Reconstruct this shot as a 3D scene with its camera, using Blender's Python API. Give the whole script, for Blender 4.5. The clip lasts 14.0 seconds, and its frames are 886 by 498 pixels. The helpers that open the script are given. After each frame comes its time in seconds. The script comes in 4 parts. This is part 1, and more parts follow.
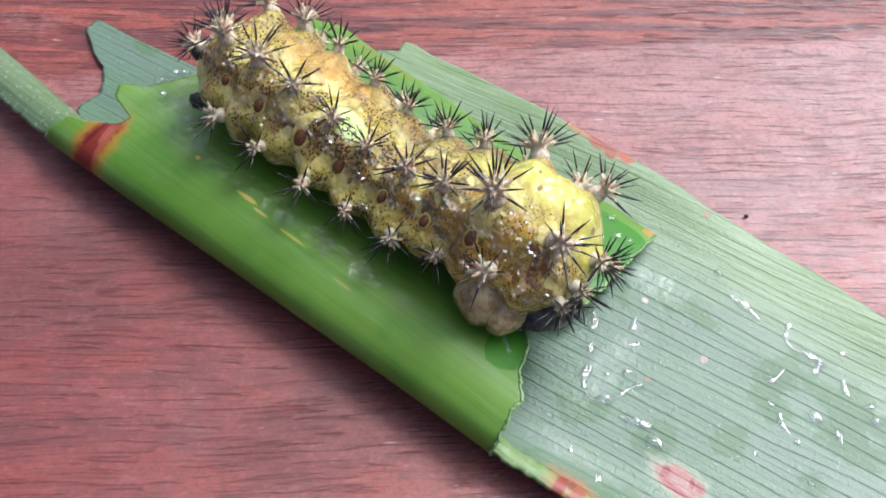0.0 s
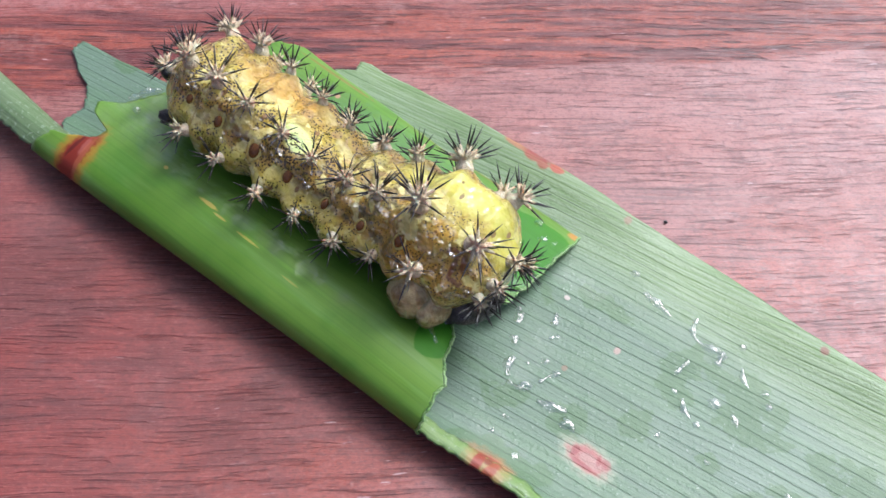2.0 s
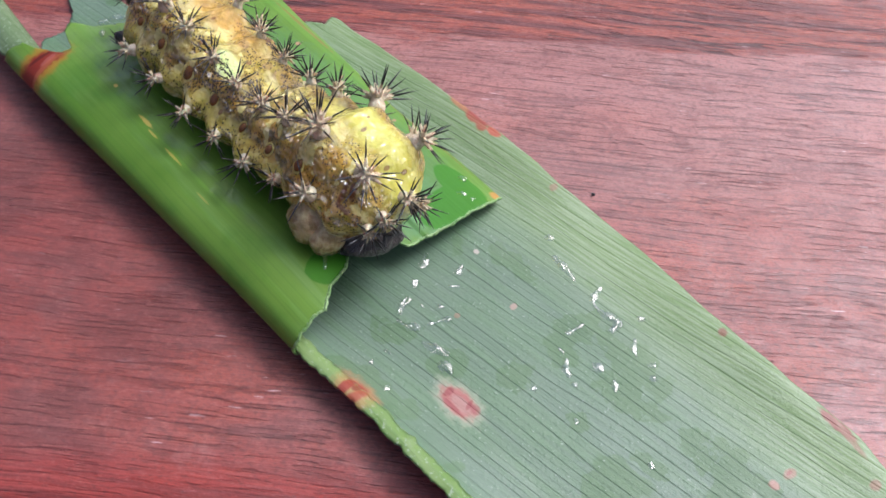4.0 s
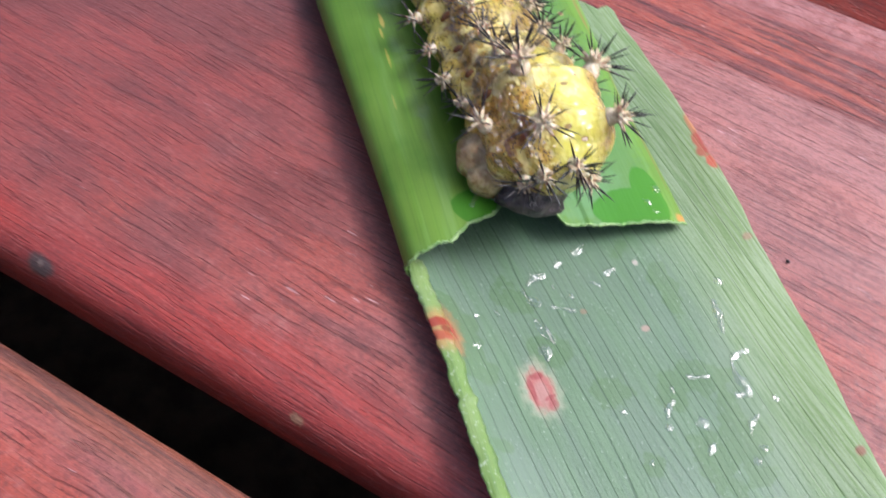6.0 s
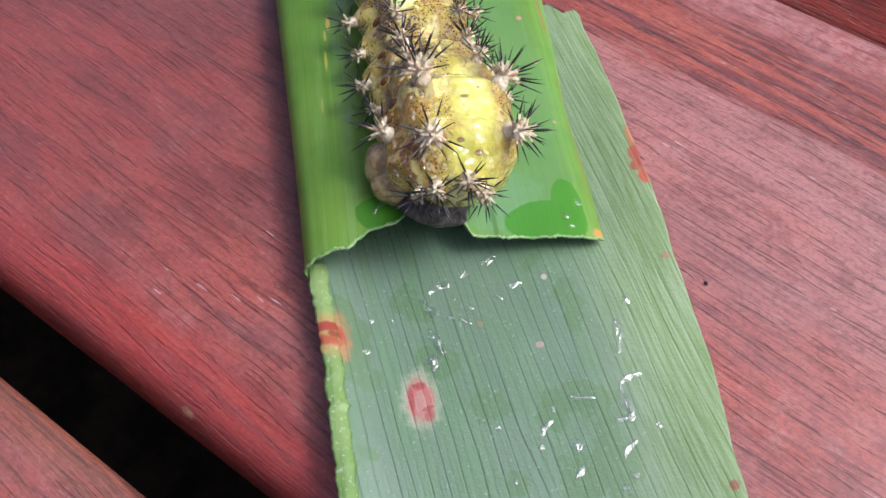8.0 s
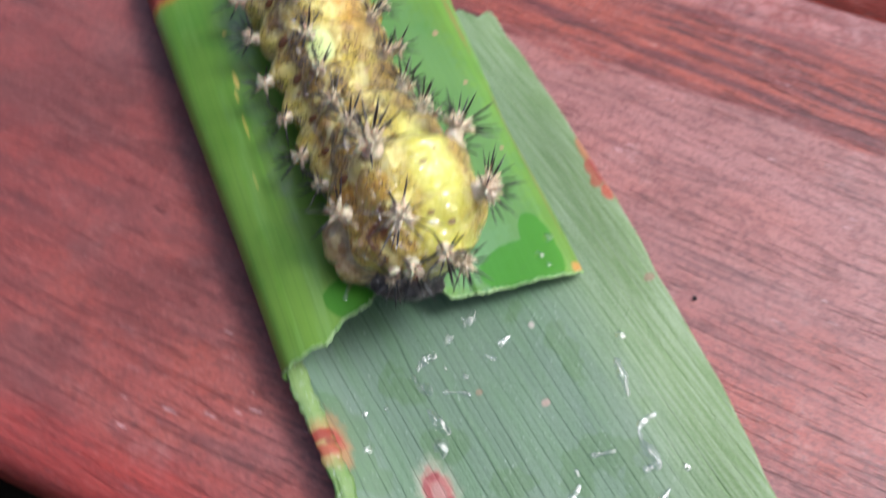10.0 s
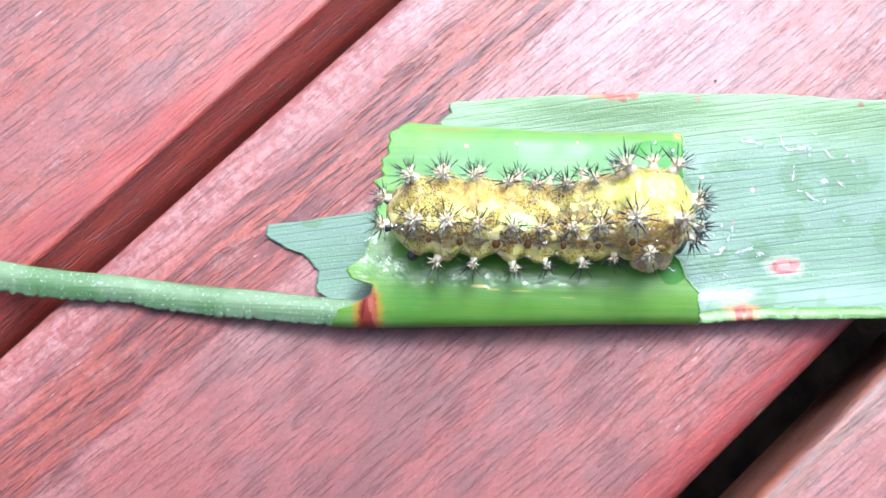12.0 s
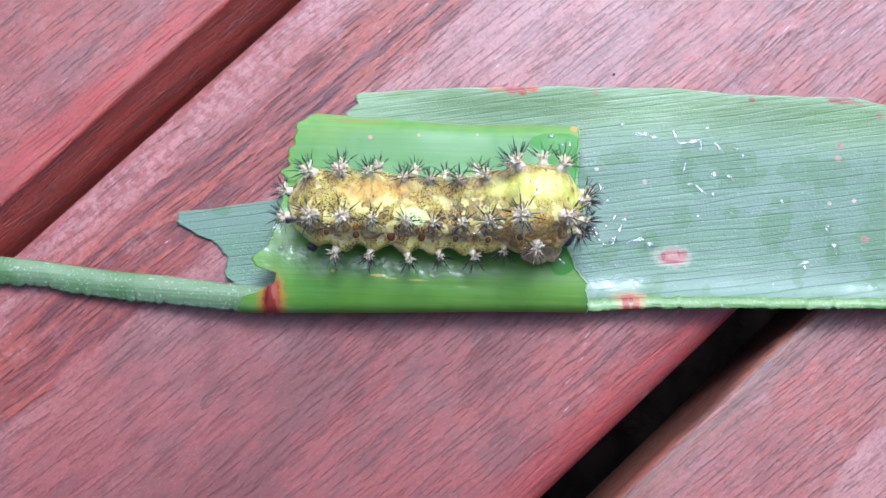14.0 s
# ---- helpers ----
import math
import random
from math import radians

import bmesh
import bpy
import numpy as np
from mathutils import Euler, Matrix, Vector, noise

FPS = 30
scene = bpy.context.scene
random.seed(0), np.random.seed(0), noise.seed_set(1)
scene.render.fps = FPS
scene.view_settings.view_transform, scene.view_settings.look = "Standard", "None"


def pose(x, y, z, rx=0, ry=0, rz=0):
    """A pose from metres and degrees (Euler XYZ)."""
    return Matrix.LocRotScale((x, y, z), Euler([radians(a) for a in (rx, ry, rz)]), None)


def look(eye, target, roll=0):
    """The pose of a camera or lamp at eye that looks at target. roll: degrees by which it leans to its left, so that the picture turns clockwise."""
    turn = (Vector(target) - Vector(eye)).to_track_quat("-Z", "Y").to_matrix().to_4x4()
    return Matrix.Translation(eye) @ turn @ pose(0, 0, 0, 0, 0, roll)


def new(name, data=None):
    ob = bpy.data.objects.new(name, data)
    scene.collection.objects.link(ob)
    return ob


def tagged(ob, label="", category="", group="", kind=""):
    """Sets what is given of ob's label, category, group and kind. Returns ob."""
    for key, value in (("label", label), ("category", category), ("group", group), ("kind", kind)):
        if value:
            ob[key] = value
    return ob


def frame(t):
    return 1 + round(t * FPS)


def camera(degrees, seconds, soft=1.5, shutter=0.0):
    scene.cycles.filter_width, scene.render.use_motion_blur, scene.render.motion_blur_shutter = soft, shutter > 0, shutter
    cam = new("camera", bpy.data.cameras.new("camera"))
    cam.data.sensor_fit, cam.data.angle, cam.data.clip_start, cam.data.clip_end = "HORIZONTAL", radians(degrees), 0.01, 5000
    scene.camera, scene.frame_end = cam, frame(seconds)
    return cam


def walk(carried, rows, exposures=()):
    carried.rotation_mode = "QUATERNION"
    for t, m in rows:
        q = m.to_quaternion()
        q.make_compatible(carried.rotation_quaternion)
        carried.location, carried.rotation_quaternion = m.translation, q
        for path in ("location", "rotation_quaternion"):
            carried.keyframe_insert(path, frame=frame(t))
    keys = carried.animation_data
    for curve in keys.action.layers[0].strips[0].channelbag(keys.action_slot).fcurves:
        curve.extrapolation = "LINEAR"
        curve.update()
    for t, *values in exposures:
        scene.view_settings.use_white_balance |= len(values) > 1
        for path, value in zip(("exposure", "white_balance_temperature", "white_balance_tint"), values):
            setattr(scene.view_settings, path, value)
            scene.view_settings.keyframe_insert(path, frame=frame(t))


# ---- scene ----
cam = camera(45.4, 14.0, soft=1.6, shutter=0.4)

# seconds, eye and target in centimetres, roll
PATH = [
    (0, (3.492, -3.785, 7.876), (2.874, -2.848, 6.221), 6.3),
    (0.5, (3.394, -3.592, 7.688), (2.759, -2.611, 6.065), 6.0),
    (1, (3.472, -3.692, 7.762), (2.825, -2.694, 6.154), 5.5),
    (1.5, (4.217, -3.826, 8.718), (3.563, -2.895, 7.072), 4.6),
    (2, (4.388, -3.804, 8.772), (3.741, -2.887, 7.117), 5.1),
    (2.5, (4.707, -3.846, 8.775), (4.056, -2.923, 7.125), 5.6),
    (2.7, (4.794, -3.772, 8.823), (4.145, -2.859, 7.166), 5.7),
    (4.8, (7.046, -2.813, 7.527), (5.974, -2.111, 5.991), 1.8),
    (5, (6.931, -2.763, 6.942), (5.806, -2.081, 5.436), 2.7),
    (5.5, (6.958, -2.685, 6.178), (5.796, -2.06, 4.675), 7.7),
    (6, (7.498, -2.241, 7.444), (6.299, -1.834, 5.897), 6.3),
    (6.5, (7.432, -1.731, 7.744), (6.196, -1.46, 6.195), 2.8),
    (7, (7.697, -0.945, 7.931), (6.532, -0.716, 6.322), 3.2),
    (7.2, (7.721, -0.318, 7.932), (6.554, -0.144, 6.318), 1.5),
    (9.3, (7.511, -0.118, 7.425), (6.272, 0.075, 5.867), -1.3),
    (9.5, (6.971, -0.089, 8.095), (5.791, 0.165, 6.501), -1.1),
    (9.8, (6.25, -0.52, 7.7), (5.195, -0.233, 6.026), -1.8),
    (10, (6.047, -0.743, 8.0), (5.033, -0.386, 6.314), -0.7),
    (10.2, (5.856, -0.753, 9.017), (4.869, -0.429, 7.308), -8.7),
    (10.5, (5.103, -1.328, 9.204), (4.38, -0.923, 7.383), -11.8),
    (11, (2.695, -1.308, 10.707), (2.263, -0.844, 8.81), -13.8),
    (11.5, (1.824, -1.936, 12.368), (1.588, -1.47, 10.437), -13.9),
    (11.7, (0.899, -1.708, 12.708), (0.768, -1.27, 10.761), -9.1),
    (12, (-0.726, -2.624, 14.525), (-0.809, -2.234, 12.565), -10.2),
    (12.5, (0.333, -2.34, 14.932), (0.271, -2.018, 12.959), -7.7),
    (13, (0.397, -2.321, 15.127), (0.357, -2.032, 13.148), -5.0),
    (13.5, (0.513, -2.054, 15.218), (0.458, -1.789, 13.236), -9.1),
    (14, (0.553, -1.845, 15.23), (0.489, -1.587, 13.247), -11.7),
]
EXPOSURE = [(0.0, 0.5, 5660, 9), (2.7, 0.5, 5660, 10), (4.8, 0.3, 5840, 14), (5.5, 0.32, 5840, 14), (6.1, 0.71, 5790, 15), (6.5, 0.66, 5790, 15), (7.2, 0.49, 5790, 15), (9.3, 0.58, 5740, 13), (10.0, 0.46, 5740, 11), (10.5, 0.38, 5740, 9), (11.0, 0.68, 5490, 10), (11.5, 1.31, 5340, 5), (11.8, 1.51, 5240, 4), (12.0, 1.26, 5140, 3), (12.5, 0.81, 4990, 5), (13.0, 0.69, 4940, 6), (14.0, 0.71, 4940, 8)]
walk(cam, [(t, look(Vector(e) * 0.01, Vector(g) * 0.01, r)) for t, e, g, r in PATH], EXPOSURE)

# ---- world and sun ----
SUN_AZ, SUN_EL = 78.0, 54.0   # degrees from +x, degrees up
world = bpy.data.worlds.new("sky")
scene.world = world
world.use_nodes = True
wn = world.node_tree
sky = wn.nodes.new("ShaderNodeTexSky")
sky.sky_type = "NISHITA"
sky.sun_disc = False
sky.sun_elevation = radians(SUN_EL)
sky.sun_rotation = radians(90 - SUN_AZ)
sky.dust_density = 7.0
sky.air_density = 0.45
sky.ozone_density = 0.6
wn.links.new(sky.outputs[0], wn.nodes["Background"].inputs[0])
wn.nodes["Background"].inputs[1].default_value = 0.165

sun = new("sun", bpy.data.lights.new("sun", "SUN"))
sun.data.energy, sun.data.angle, sun.data.color = 1.4, radians(18), (0.97, 0.985, 1.0)
sun_dir = Vector((math.cos(radians(SUN_AZ)) * math.cos(radians(SUN_EL)), math.sin(radians(SUN_AZ)) * math.cos(radians(SUN_EL)), math.sin(radians(SUN_EL))))
sun.matrix_world = look(sun_dir, (0, 0, 0))

# ---- helpers: lengths below are centimetres ----
CM = 0.01
rng = random.Random(7)


def cm_pose(x, y, z, rx=0, ry=0, rz=0):
    return pose(x * CM, y * CM, z * CM, rx, ry, rz)


def part(name, bm, material, parent=None, label="", smooth=True):
    """One mesh object from a bmesh in centimetres."""
    bmesh.ops.scale(bm, vec=(CM, CM, CM), verts=bm.verts)
    bmesh.ops.recalc_face_normals(bm, faces=bm.faces)
    mesh = bpy.data.meshes.new(name)
    bm.to_mesh(mesh)
    bm.free()
    for f in mesh.polygons:
        f.use_smooth = smooth
    for m in (material if isinstance(material, (list, tuple)) else (material,)):
        mesh.materials.append(m)
    ob = new(name, mesh)
    if parent:
        ob.parent = parent
    if label:
        tagged(ob, label)
    return ob


def ramp(points, x):
    """Piecewise smooth value at x from (x, value) points."""
    if x <= points[0][0]:
        return points[0][1]
    for (a, va), (b, vb) in zip(points, points[1:]):
        if x <= b:
            k = (x - a) / (b - a)
            k = k * k * (3 - 2 * k) * 0.5 + k * 0.5
            return va + (vb - va) * k
    return points[-1][1]


def sheet(bm, surface, nu, nv, thick):
    """A thin solid sheet over u, v in 0..1."""
    layers = []
    grid = [[Vector(surface(i / nu, j / nv)) for j in range(nv + 1)] for i in range(nu + 1)]
    for side in (0, 1):
        rows = []
        for i in range(nu + 1):
            row = []
            for j in range(nv + 1):
                du = grid[min(i + 1, nu)][j] - grid[max(i - 1, 0)][j]
                dv = grid[i][min(j + 1, nv)] - grid[i][max(j - 1, 0)]
                n = du.cross(dv)
                n = n.normalized() if n.length > 1e-9 else Vector((0, 0, 1))
                row.append(bm.verts.new(grid[i][j] - n * thick * side))
            rows.append(row)
        layers.append(rows)
    top, low = layers
    for i in range(nu):
        for j in range(nv):
            bm.faces.new((top[i][j], top[i + 1][j], top[i + 1][j + 1], top[i][j + 1]))
            bm.faces.new((low[i][j], low[i][j + 1], low[i + 1][j + 1], low[i + 1][j]))
    for i in range(nu):
        for j in (0, nv):
            bm.faces.new((top[i][j], top[i + 1][j], low[i + 1][j], low[i][j]))
    for j in range(nv):
        for i in (0, nu):
            bm.faces.new((top[i][j], top[i][j + 1], low[i][j + 1], low[i][j]))


def blob(bm, centre, radii, turn=(0, 0, 0), wobble=0.0, seed=0.0, seg=16, rings=10):
    made = bmesh.ops.create_uvsphere(bm, u_segments=seg, v_segments=rings, radius=1.0)["verts"]
    m = Matrix.LocRotScale(centre, Euler([radians(a) for a in turn]), Vector(radii))
    for v in made:
        k = 1 + wobble * noise.noise(v.co * 1.6 + Vector((seed, seed * 1.7, -seed)))
        v.co = m @ (v.co * k)
    return made


def tube(bm, points, radii, sides=8):
    """A closed tube along points."""
    rings, side = [], Vector((0, 0, 1))
    for i, p in enumerate(points):
        p = Vector(p)
        d = (Vector(points[min(i + 1, len(points) - 1)]) - Vector(points[max(i - 1, 0)])).normalized()
        ref = Vector((0, 0, 1)) if abs(d.z) < 0.9 else Vector((1, 0, 0))
        a = d.cross(ref).normalized()
        b = a.cross(d)
        rings.append([bm.verts.new(p + radii[i] * (a * math.cos(2 * math.pi * k / sides) + b * math.sin(2 * math.pi * k / sides))) for k in range(sides)])
    for r, s in zip(rings, rings[1:]):
        for k in range(sides):
            bm.faces.new((r[k], r[(k + 1) % sides], s[(k + 1) % sides], s[k]))
    bm.faces.new(rings[0])
    bm.faces.new(rings[-1])


# ---- materials ----
class Nodes:
    """A short way to write a node material. Coordinates are object centimetres."""

    def __init__(self, name):
        self.mat = bpy.data.materials.new(name)
        self.mat.use_nodes = True
        self.t = self.mat.node_tree
        self.bsdf = self.t.nodes["Principled BSDF"]
        tc = self.t.nodes.new("ShaderNodeTexCoord")
        mp = self.t.nodes.new("ShaderNodeMapping")
        mp.inputs["Scale"].default_value = (100, 100, 100)
        self.t.links.new(tc.outputs["Object"], mp.inputs[0])
        self.co = mp.outputs[0]

    def put(self, socket, value):
        if isinstance(value, bpy.types.NodeSocket):
            self.t.links.new(value, socket)
        elif isinstance(value, (tuple, list)) and len(value) == 3 and socket.type == "RGBA":
            socket.default_value = (*value, 1)
        else:
            socket.default_value = value

    def set(self, **kw):
        for k, v in kw.items():
            self.put(self.bsdf.inputs[k.replace("_", " ")], v)
        return self

    def math(self, op, a, b=0.0, c=0.0):
        n = self.t.nodes.new("ShaderNodeMath")
        n.operation = op
        for s, v in zip(n.inputs, (a, b, c)):
            self.put(s, v)
        return n.outputs[0]

    def xyz(self, co=None):
        n = self.t.nodes.new("ShaderNodeSeparateXYZ")
        self.put(n.inputs[0], co or self.co)
        return n.outputs

    def moved(self, offset=(0, 0, 0), turn=(0, 0, 0), scale=(1, 1, 1), co=None):
        n = self.t.nodes.new("ShaderNodeMapping")
        self.put(n.inputs[0], co or self.co)
        n.inputs["Location"].default_value = offset
        n.inputs["Rotation"].default_value = [radians(a) for a in turn]
        n.inputs["Scale"].default_value = scale
        return n.outputs[0]

    def vec(self, op, a, b):
        n = self.t.nodes.new("ShaderNodeVectorMath")
        n.operation = op
        self.put(n.inputs[0], a)
        self.put(n.inputs[1], b)
        return n.outputs["Value"] if op in ("DISTANCE", "LENGTH") else n.outputs[0]

    def noise(self, scale, detail=4, rough=0.55, co=None, color=False):
        n = self.t.nodes.new("ShaderNodeTexNoise")
        self.put(n.inputs["Vector"], co or self.co)
        n.inputs["Scale"].default_value, n.inputs["Detail"].default_value, n.inputs["Roughness"].default_value = scale, detail, rough
        return n.outputs[1] if color else n.outputs[0]

    def voronoi(self, scale, co=None, feature="F1", out=0, rand=1.0):
        n = self.t.nodes.new("ShaderNodeTexVoronoi")
        n.feature = feature
        self.put(n.inputs["Vector"], co or self.co)
        n.inputs["Scale"].default_value = scale
        n.inputs["Randomness"].default_value = rand
        return n.outputs[out]

    def step(self, x, lo, hi, a=0.0, b=1.0):
        n = self.t.nodes.new("ShaderNodeMapRange")
        n.interpolation_type = "SMOOTHSTEP"
        for s, v in zip(n.inputs, (x, lo, hi, a, b)):
            self.put(s, v)
        return n.outputs[0]

    def mix(self, k, a, b, blend="MIX"):
        n = self.t.nodes.new("ShaderNodeMix")
        n.data_type, n.blend_type = "RGBA", blend
        self.put(n.inputs[0], k)
        self.put(n.inputs[6], a)
        self.put(n.inputs[7], b)
        return n.outputs[2]

    def spot(self, centre, radii, edge=0.35, turn=0.0, rag=0.25, ragscale=6.0):
        """A ragged oval mark on the x-y plane: 1 inside, 0 outside."""
        p = self.moved((-centre[0], -centre[1], 0), (0, 0, 0), (1, 1, 0))
        p = self.moved((0, 0, 0), (0, 0, -turn), (1, 1, 1), p)
        p = self.moved((0, 0, 0), (0, 0, 0), (1 / radii[0], 1 / radii[1], 0), p)
        d = self.vec("LENGTH", p, (0, 0, 0))
        d = self.math("ADD", d, self.math("MULTIPLY", self.math("SUBTRACT", self.noise(ragscale, 3), 0.5), rag * 4))
        return self.step(d, 1 + edge, 1 - edge)

    def random(self):
        return self.t.nodes.new("ShaderNodeObjectInfo").outputs["Random"]

    def bump(self, height, dist, strength=1.0, normal=None):
        n = self.t.nodes.new("ShaderNodeBump")
        n.inputs["Strength"].default_value = strength
        n.inputs["Distance"].default_value = dist * CM
        self.put(n.inputs["Height"], height)
        if normal:
            self.put(n.inputs["Normal"], normal)
        return n.outputs[0]


def wood(stained=False, worn_side=0):
    """Red-stained hardwood. stained: the middle board, with a dark stain widened to paint in shade. worn_side: 1 where
    the edge at +y has lost its stain, -1 where the face at -y is bright red.
    """
    m = Nodes("red_stained_hardwood")
    off = m.t.nodes.new("ShaderNodeCombineXYZ")
    m.put(off.inputs[0], m.math("MULTIPLY", m.random(), 60.0))
    m.put(off.inputs[2], m.math("MULTIPLY", m.random(), 20.0))
    co = m.vec("ADD", m.co, off.outputs[0])
    warp = m.vec("SUBTRACT", m.noise(0.35, 2, co=co, color=True), (0.5, 0.5, 0.5))
    bent = m.vec("ADD", co, m.moved(scale=(0, 0.25, 0), co=warp))
    tilt = m.moved(turn=(0, 0, 3.5), co=bent)
    broad = m.noise(1.0, 4, 0.6, m.moved(scale=(0.3, 0.9, 0.9), co=bent))
    hue = m.noise(0.75, 5, 0.65, m.moved(scale=(0.6, 1.2, 1), co=co))
    rust = m.noise(1.1, 5, 0.65, m.moved((13, 4, 2), scale=(0.6, 1.1, 1), co=co))
    streak = m.noise(1.0, 5, 0.62, m.moved(scale=(0.5, 9.0, 9.0), co=tilt))
    fibre = m.noise(1.0, 3, 0.6, m.moved(scale=(1.5, 46.0, 46.0), co=tilt))
    dash = m.noise(1.0, 2, 0.4, m.moved(scale=(2.0, 32.0, 32.0), co=m.moved((31, 7, 0), co=tilt)))
    patch = m.noise(0.8, 3, 0.6, m.moved((3, 40, 9), scale=(0.5, 1.2, 1), co=co))
    mottle = m.noise(17.0, 3, 0.65, co)
    y = m.xyz()[1]
    ragged = m.math("ADD", y, m.math("MULTIPLY", m.math("SUBTRACT", m.noise(1.0, 5, 0.65, co=m.moved(scale=(0.7, 3.0, 1), co=co)), 0.5), 0.9))
    band = m.math("MULTIPLY", m.step(ragged, 1.92, 2.12), m.step(ragged, 3.30, 2.95))
    band = band if stained else m.math("MULTIPLY", band, 0.3)
    col = m.mix(m.step(hue, 0.38, 0.62), (0.232, 0.046, 0.033), (0.186, 0.052, 0.043))
    col = m.mix(m.step(rust, 0.46, 0.60, 0, 0.8), col, (0.277, 0.049, 0.026))
    col = m.mix(m.step(broad, 0.42, 0.7, 0, 0.5), col, (0.287, 0.092, 0.084))
    col = m.mix(m.math("MULTIPLY", band, 0.9), col, m.mix(m.step(streak, 0.40, 0.60), (0.270, 0.055, 0.028), (0.117, 0.017, 0.014)))
    # bleached wood beside the band, with some sky sheen painted into its colour
    pale = m.math("MULTIPLY", m.step(ragged, 2.10, 1.95), m.step(ragged, -1.5, 1.2))
    col = m.mix(m.math("MULTIPLY", pale, 0.55), col, (0.330, 0.160, 0.140))
    lines = m.math("ADD", m.step(patch, 0.48, 0.66, 0.06, 0.40), m.math("MULTIPLY", band, 0.6))
    col = m.mix(m.math("MULTIPLY", m.step(streak, 0.55, 0.62), m.math("MULTIPLY", lines, 0.9)), col, (0.086, 0.020, 0.019))
    blotch = m.noise(4.5, 5, 0.68, m.moved((8, 2, 5), scale=(0.7, 1.3, 1), co=co))
    col = m.mix(m.step(blotch, 0.50, 0.64, 0, 0.5), col, (0.131, 0.028, 0.021))
    col = m.mix(m.step(blotch, 0.46, 0.34, 0, 0.3), col, (0.324, 0.124, 0.099))
    col = m.mix(m.step(fibre, 0.54, 0.70, 0, 0.17), col, (0.099, 0.028, 0.024))
    col = m.mix(m.step(fibre, 0.45, 0.30, 0, 0.20), col, (0.410, 0.170, 0.140))
    col = m.mix(m.step(mottle, 0.48, 0.66, 0, 0.48), col, (0.112, 0.029, 0.026))
    col = m.mix(m.math("MULTIPLY", m.step(dash, 0.595, 0.635), m.math("MULTIPLY", m.math("ADD", lines, 0.3), 0.75)), col, (0.050, 0.014, 0.013))
    fleck = m.noise(1.0, 2, 0.5, m.moved(scale=(3.6, 22.0, 22.0), co=m.moved((5, 17, 3), co=bent)))
    col = m.mix(m.math("MULTIPLY", m.step(fleck, 0.70, 0.76), m.step(broad, 0.4, 0.6, 0.2, 0.8)), col, (0.556, 0.392, 0.394))
    worn = m.noise(1.6, 6, 0.75, co)
    col = m.mix(m.step(worn, 0.54, 0.74, 0, 0.45), col, (0.350, 0.200, 0.180))
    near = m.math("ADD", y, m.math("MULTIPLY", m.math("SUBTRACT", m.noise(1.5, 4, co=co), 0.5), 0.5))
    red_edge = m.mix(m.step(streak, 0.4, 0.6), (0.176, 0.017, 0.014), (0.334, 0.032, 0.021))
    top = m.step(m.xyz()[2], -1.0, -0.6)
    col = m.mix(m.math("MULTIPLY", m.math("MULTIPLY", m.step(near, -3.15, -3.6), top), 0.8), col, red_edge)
    if worn_side:
        off = m.math("ADD", m.math("MULTIPLY", y, worn_side), m.math("MULTIPLY", m.math("SUBTRACT", streak, 0.5), 1.8 if worn_side > 0 else 0.5))
        # at -1 the red face is brightened in colour for missing bounced light
        raw = m.mix(m.step(fibre, 0.42, 0.58), (0.100, 0.036, 0.020), (0.250, 0.095, 0.055)) if worn_side > 0 else m.mix(m.step(streak, 0.42, 0.6), (0.42, 0.070, 0.040), (0.24, 0.055, 0.038))
        col = m.mix(m.math("MULTIPLY", m.step(off, *((3.40, 3.86) if worn_side > 0 else (3.72, 3.90))), 0.88), col, raw)
    if stained:
        pink = m.mix(m.step(m.noise(7.0, 4, 0.7, co), 0.42, 0.6), (0.221, 0.062, 0.052), (0.390, 0.189, 0.175))
        col = m.mix(m.math("MULTIPLY", m.step(near, 3.0, 3.5), 0.6), col, pink)
        # dark red stain at one end, widened so that its colour paints in shade
        stain_shade = m.mix(m.step(rust, 0.4, 0.6), (0.095, 0.016, 0.012), (0.176, 0.029, 0.023))
        col = m.mix(m.math("MULTIPLY", m.spot((-5.4, -1.2), (5.1, 3.4), 0.35, 0, 0.25, 0.9), 0.72), col, stain_shade)
        col = m.mix(m.step(fibre, 0.52, 0.66, 0, 0.20), col, (0.070, 0.016, 0.014))
        col = m.mix(m.step(fibre, 0.46, 0.32, 0, 0.16), col, (0.320, 0.115, 0.105))
        col = m.mix(m.math("MULTIPLY", m.step(streak, 0.53, 0.63), 0.28), col, (0.075, 0.016, 0.016))
        upper = m.step(m.xyz()[2], -0.36, -0.30)
        col = m.mix(m.math("MULTIPLY", upper, m.spot((-1.98, -3.86), (0.14, 0.07), 0.3, 0, 0.2, 9.0)), col, (0.063, 0.046, 0.039))
        col = m.mix(m.math("MULTIPLY", upper, m.spot((-1.98, -3.85), (0.035, 0.018), 0.3, 0, 0.3, 9.0)), col, (0.198, 0.156, 0.126))
        col = m.mix(m.math("MULTIPLY", upper, m.spot((0.85, -3.88), (0.07, 0.025), 0.3, 0, 0.5, 20.0)), col, (0.324, 0.175, 0.095))
    else:
        splinter = m.mix(m.step(streak, 0.44, 0.58), (0.216, 0.064, 0.032), (0.054, 0.017, 0.011))
        col = m.mix(m.math("MULTIPLY", m.step(near, 3.45, 3.8), 0.7), col, splinter)
    speck = m.noise(30.0, 4, 0.7, m.moved(scale=(0.55, 1.2, 1.2), co=co))
    col = m.mix(m.step(speck, 0.52, 0.66, 0, 0.50), col, (0.080, 0.020, 0.017))
    col = m.mix(m.step(speck, 0.46, 0.32, 0, 0.26), col, (0.380, 0.160, 0.130))
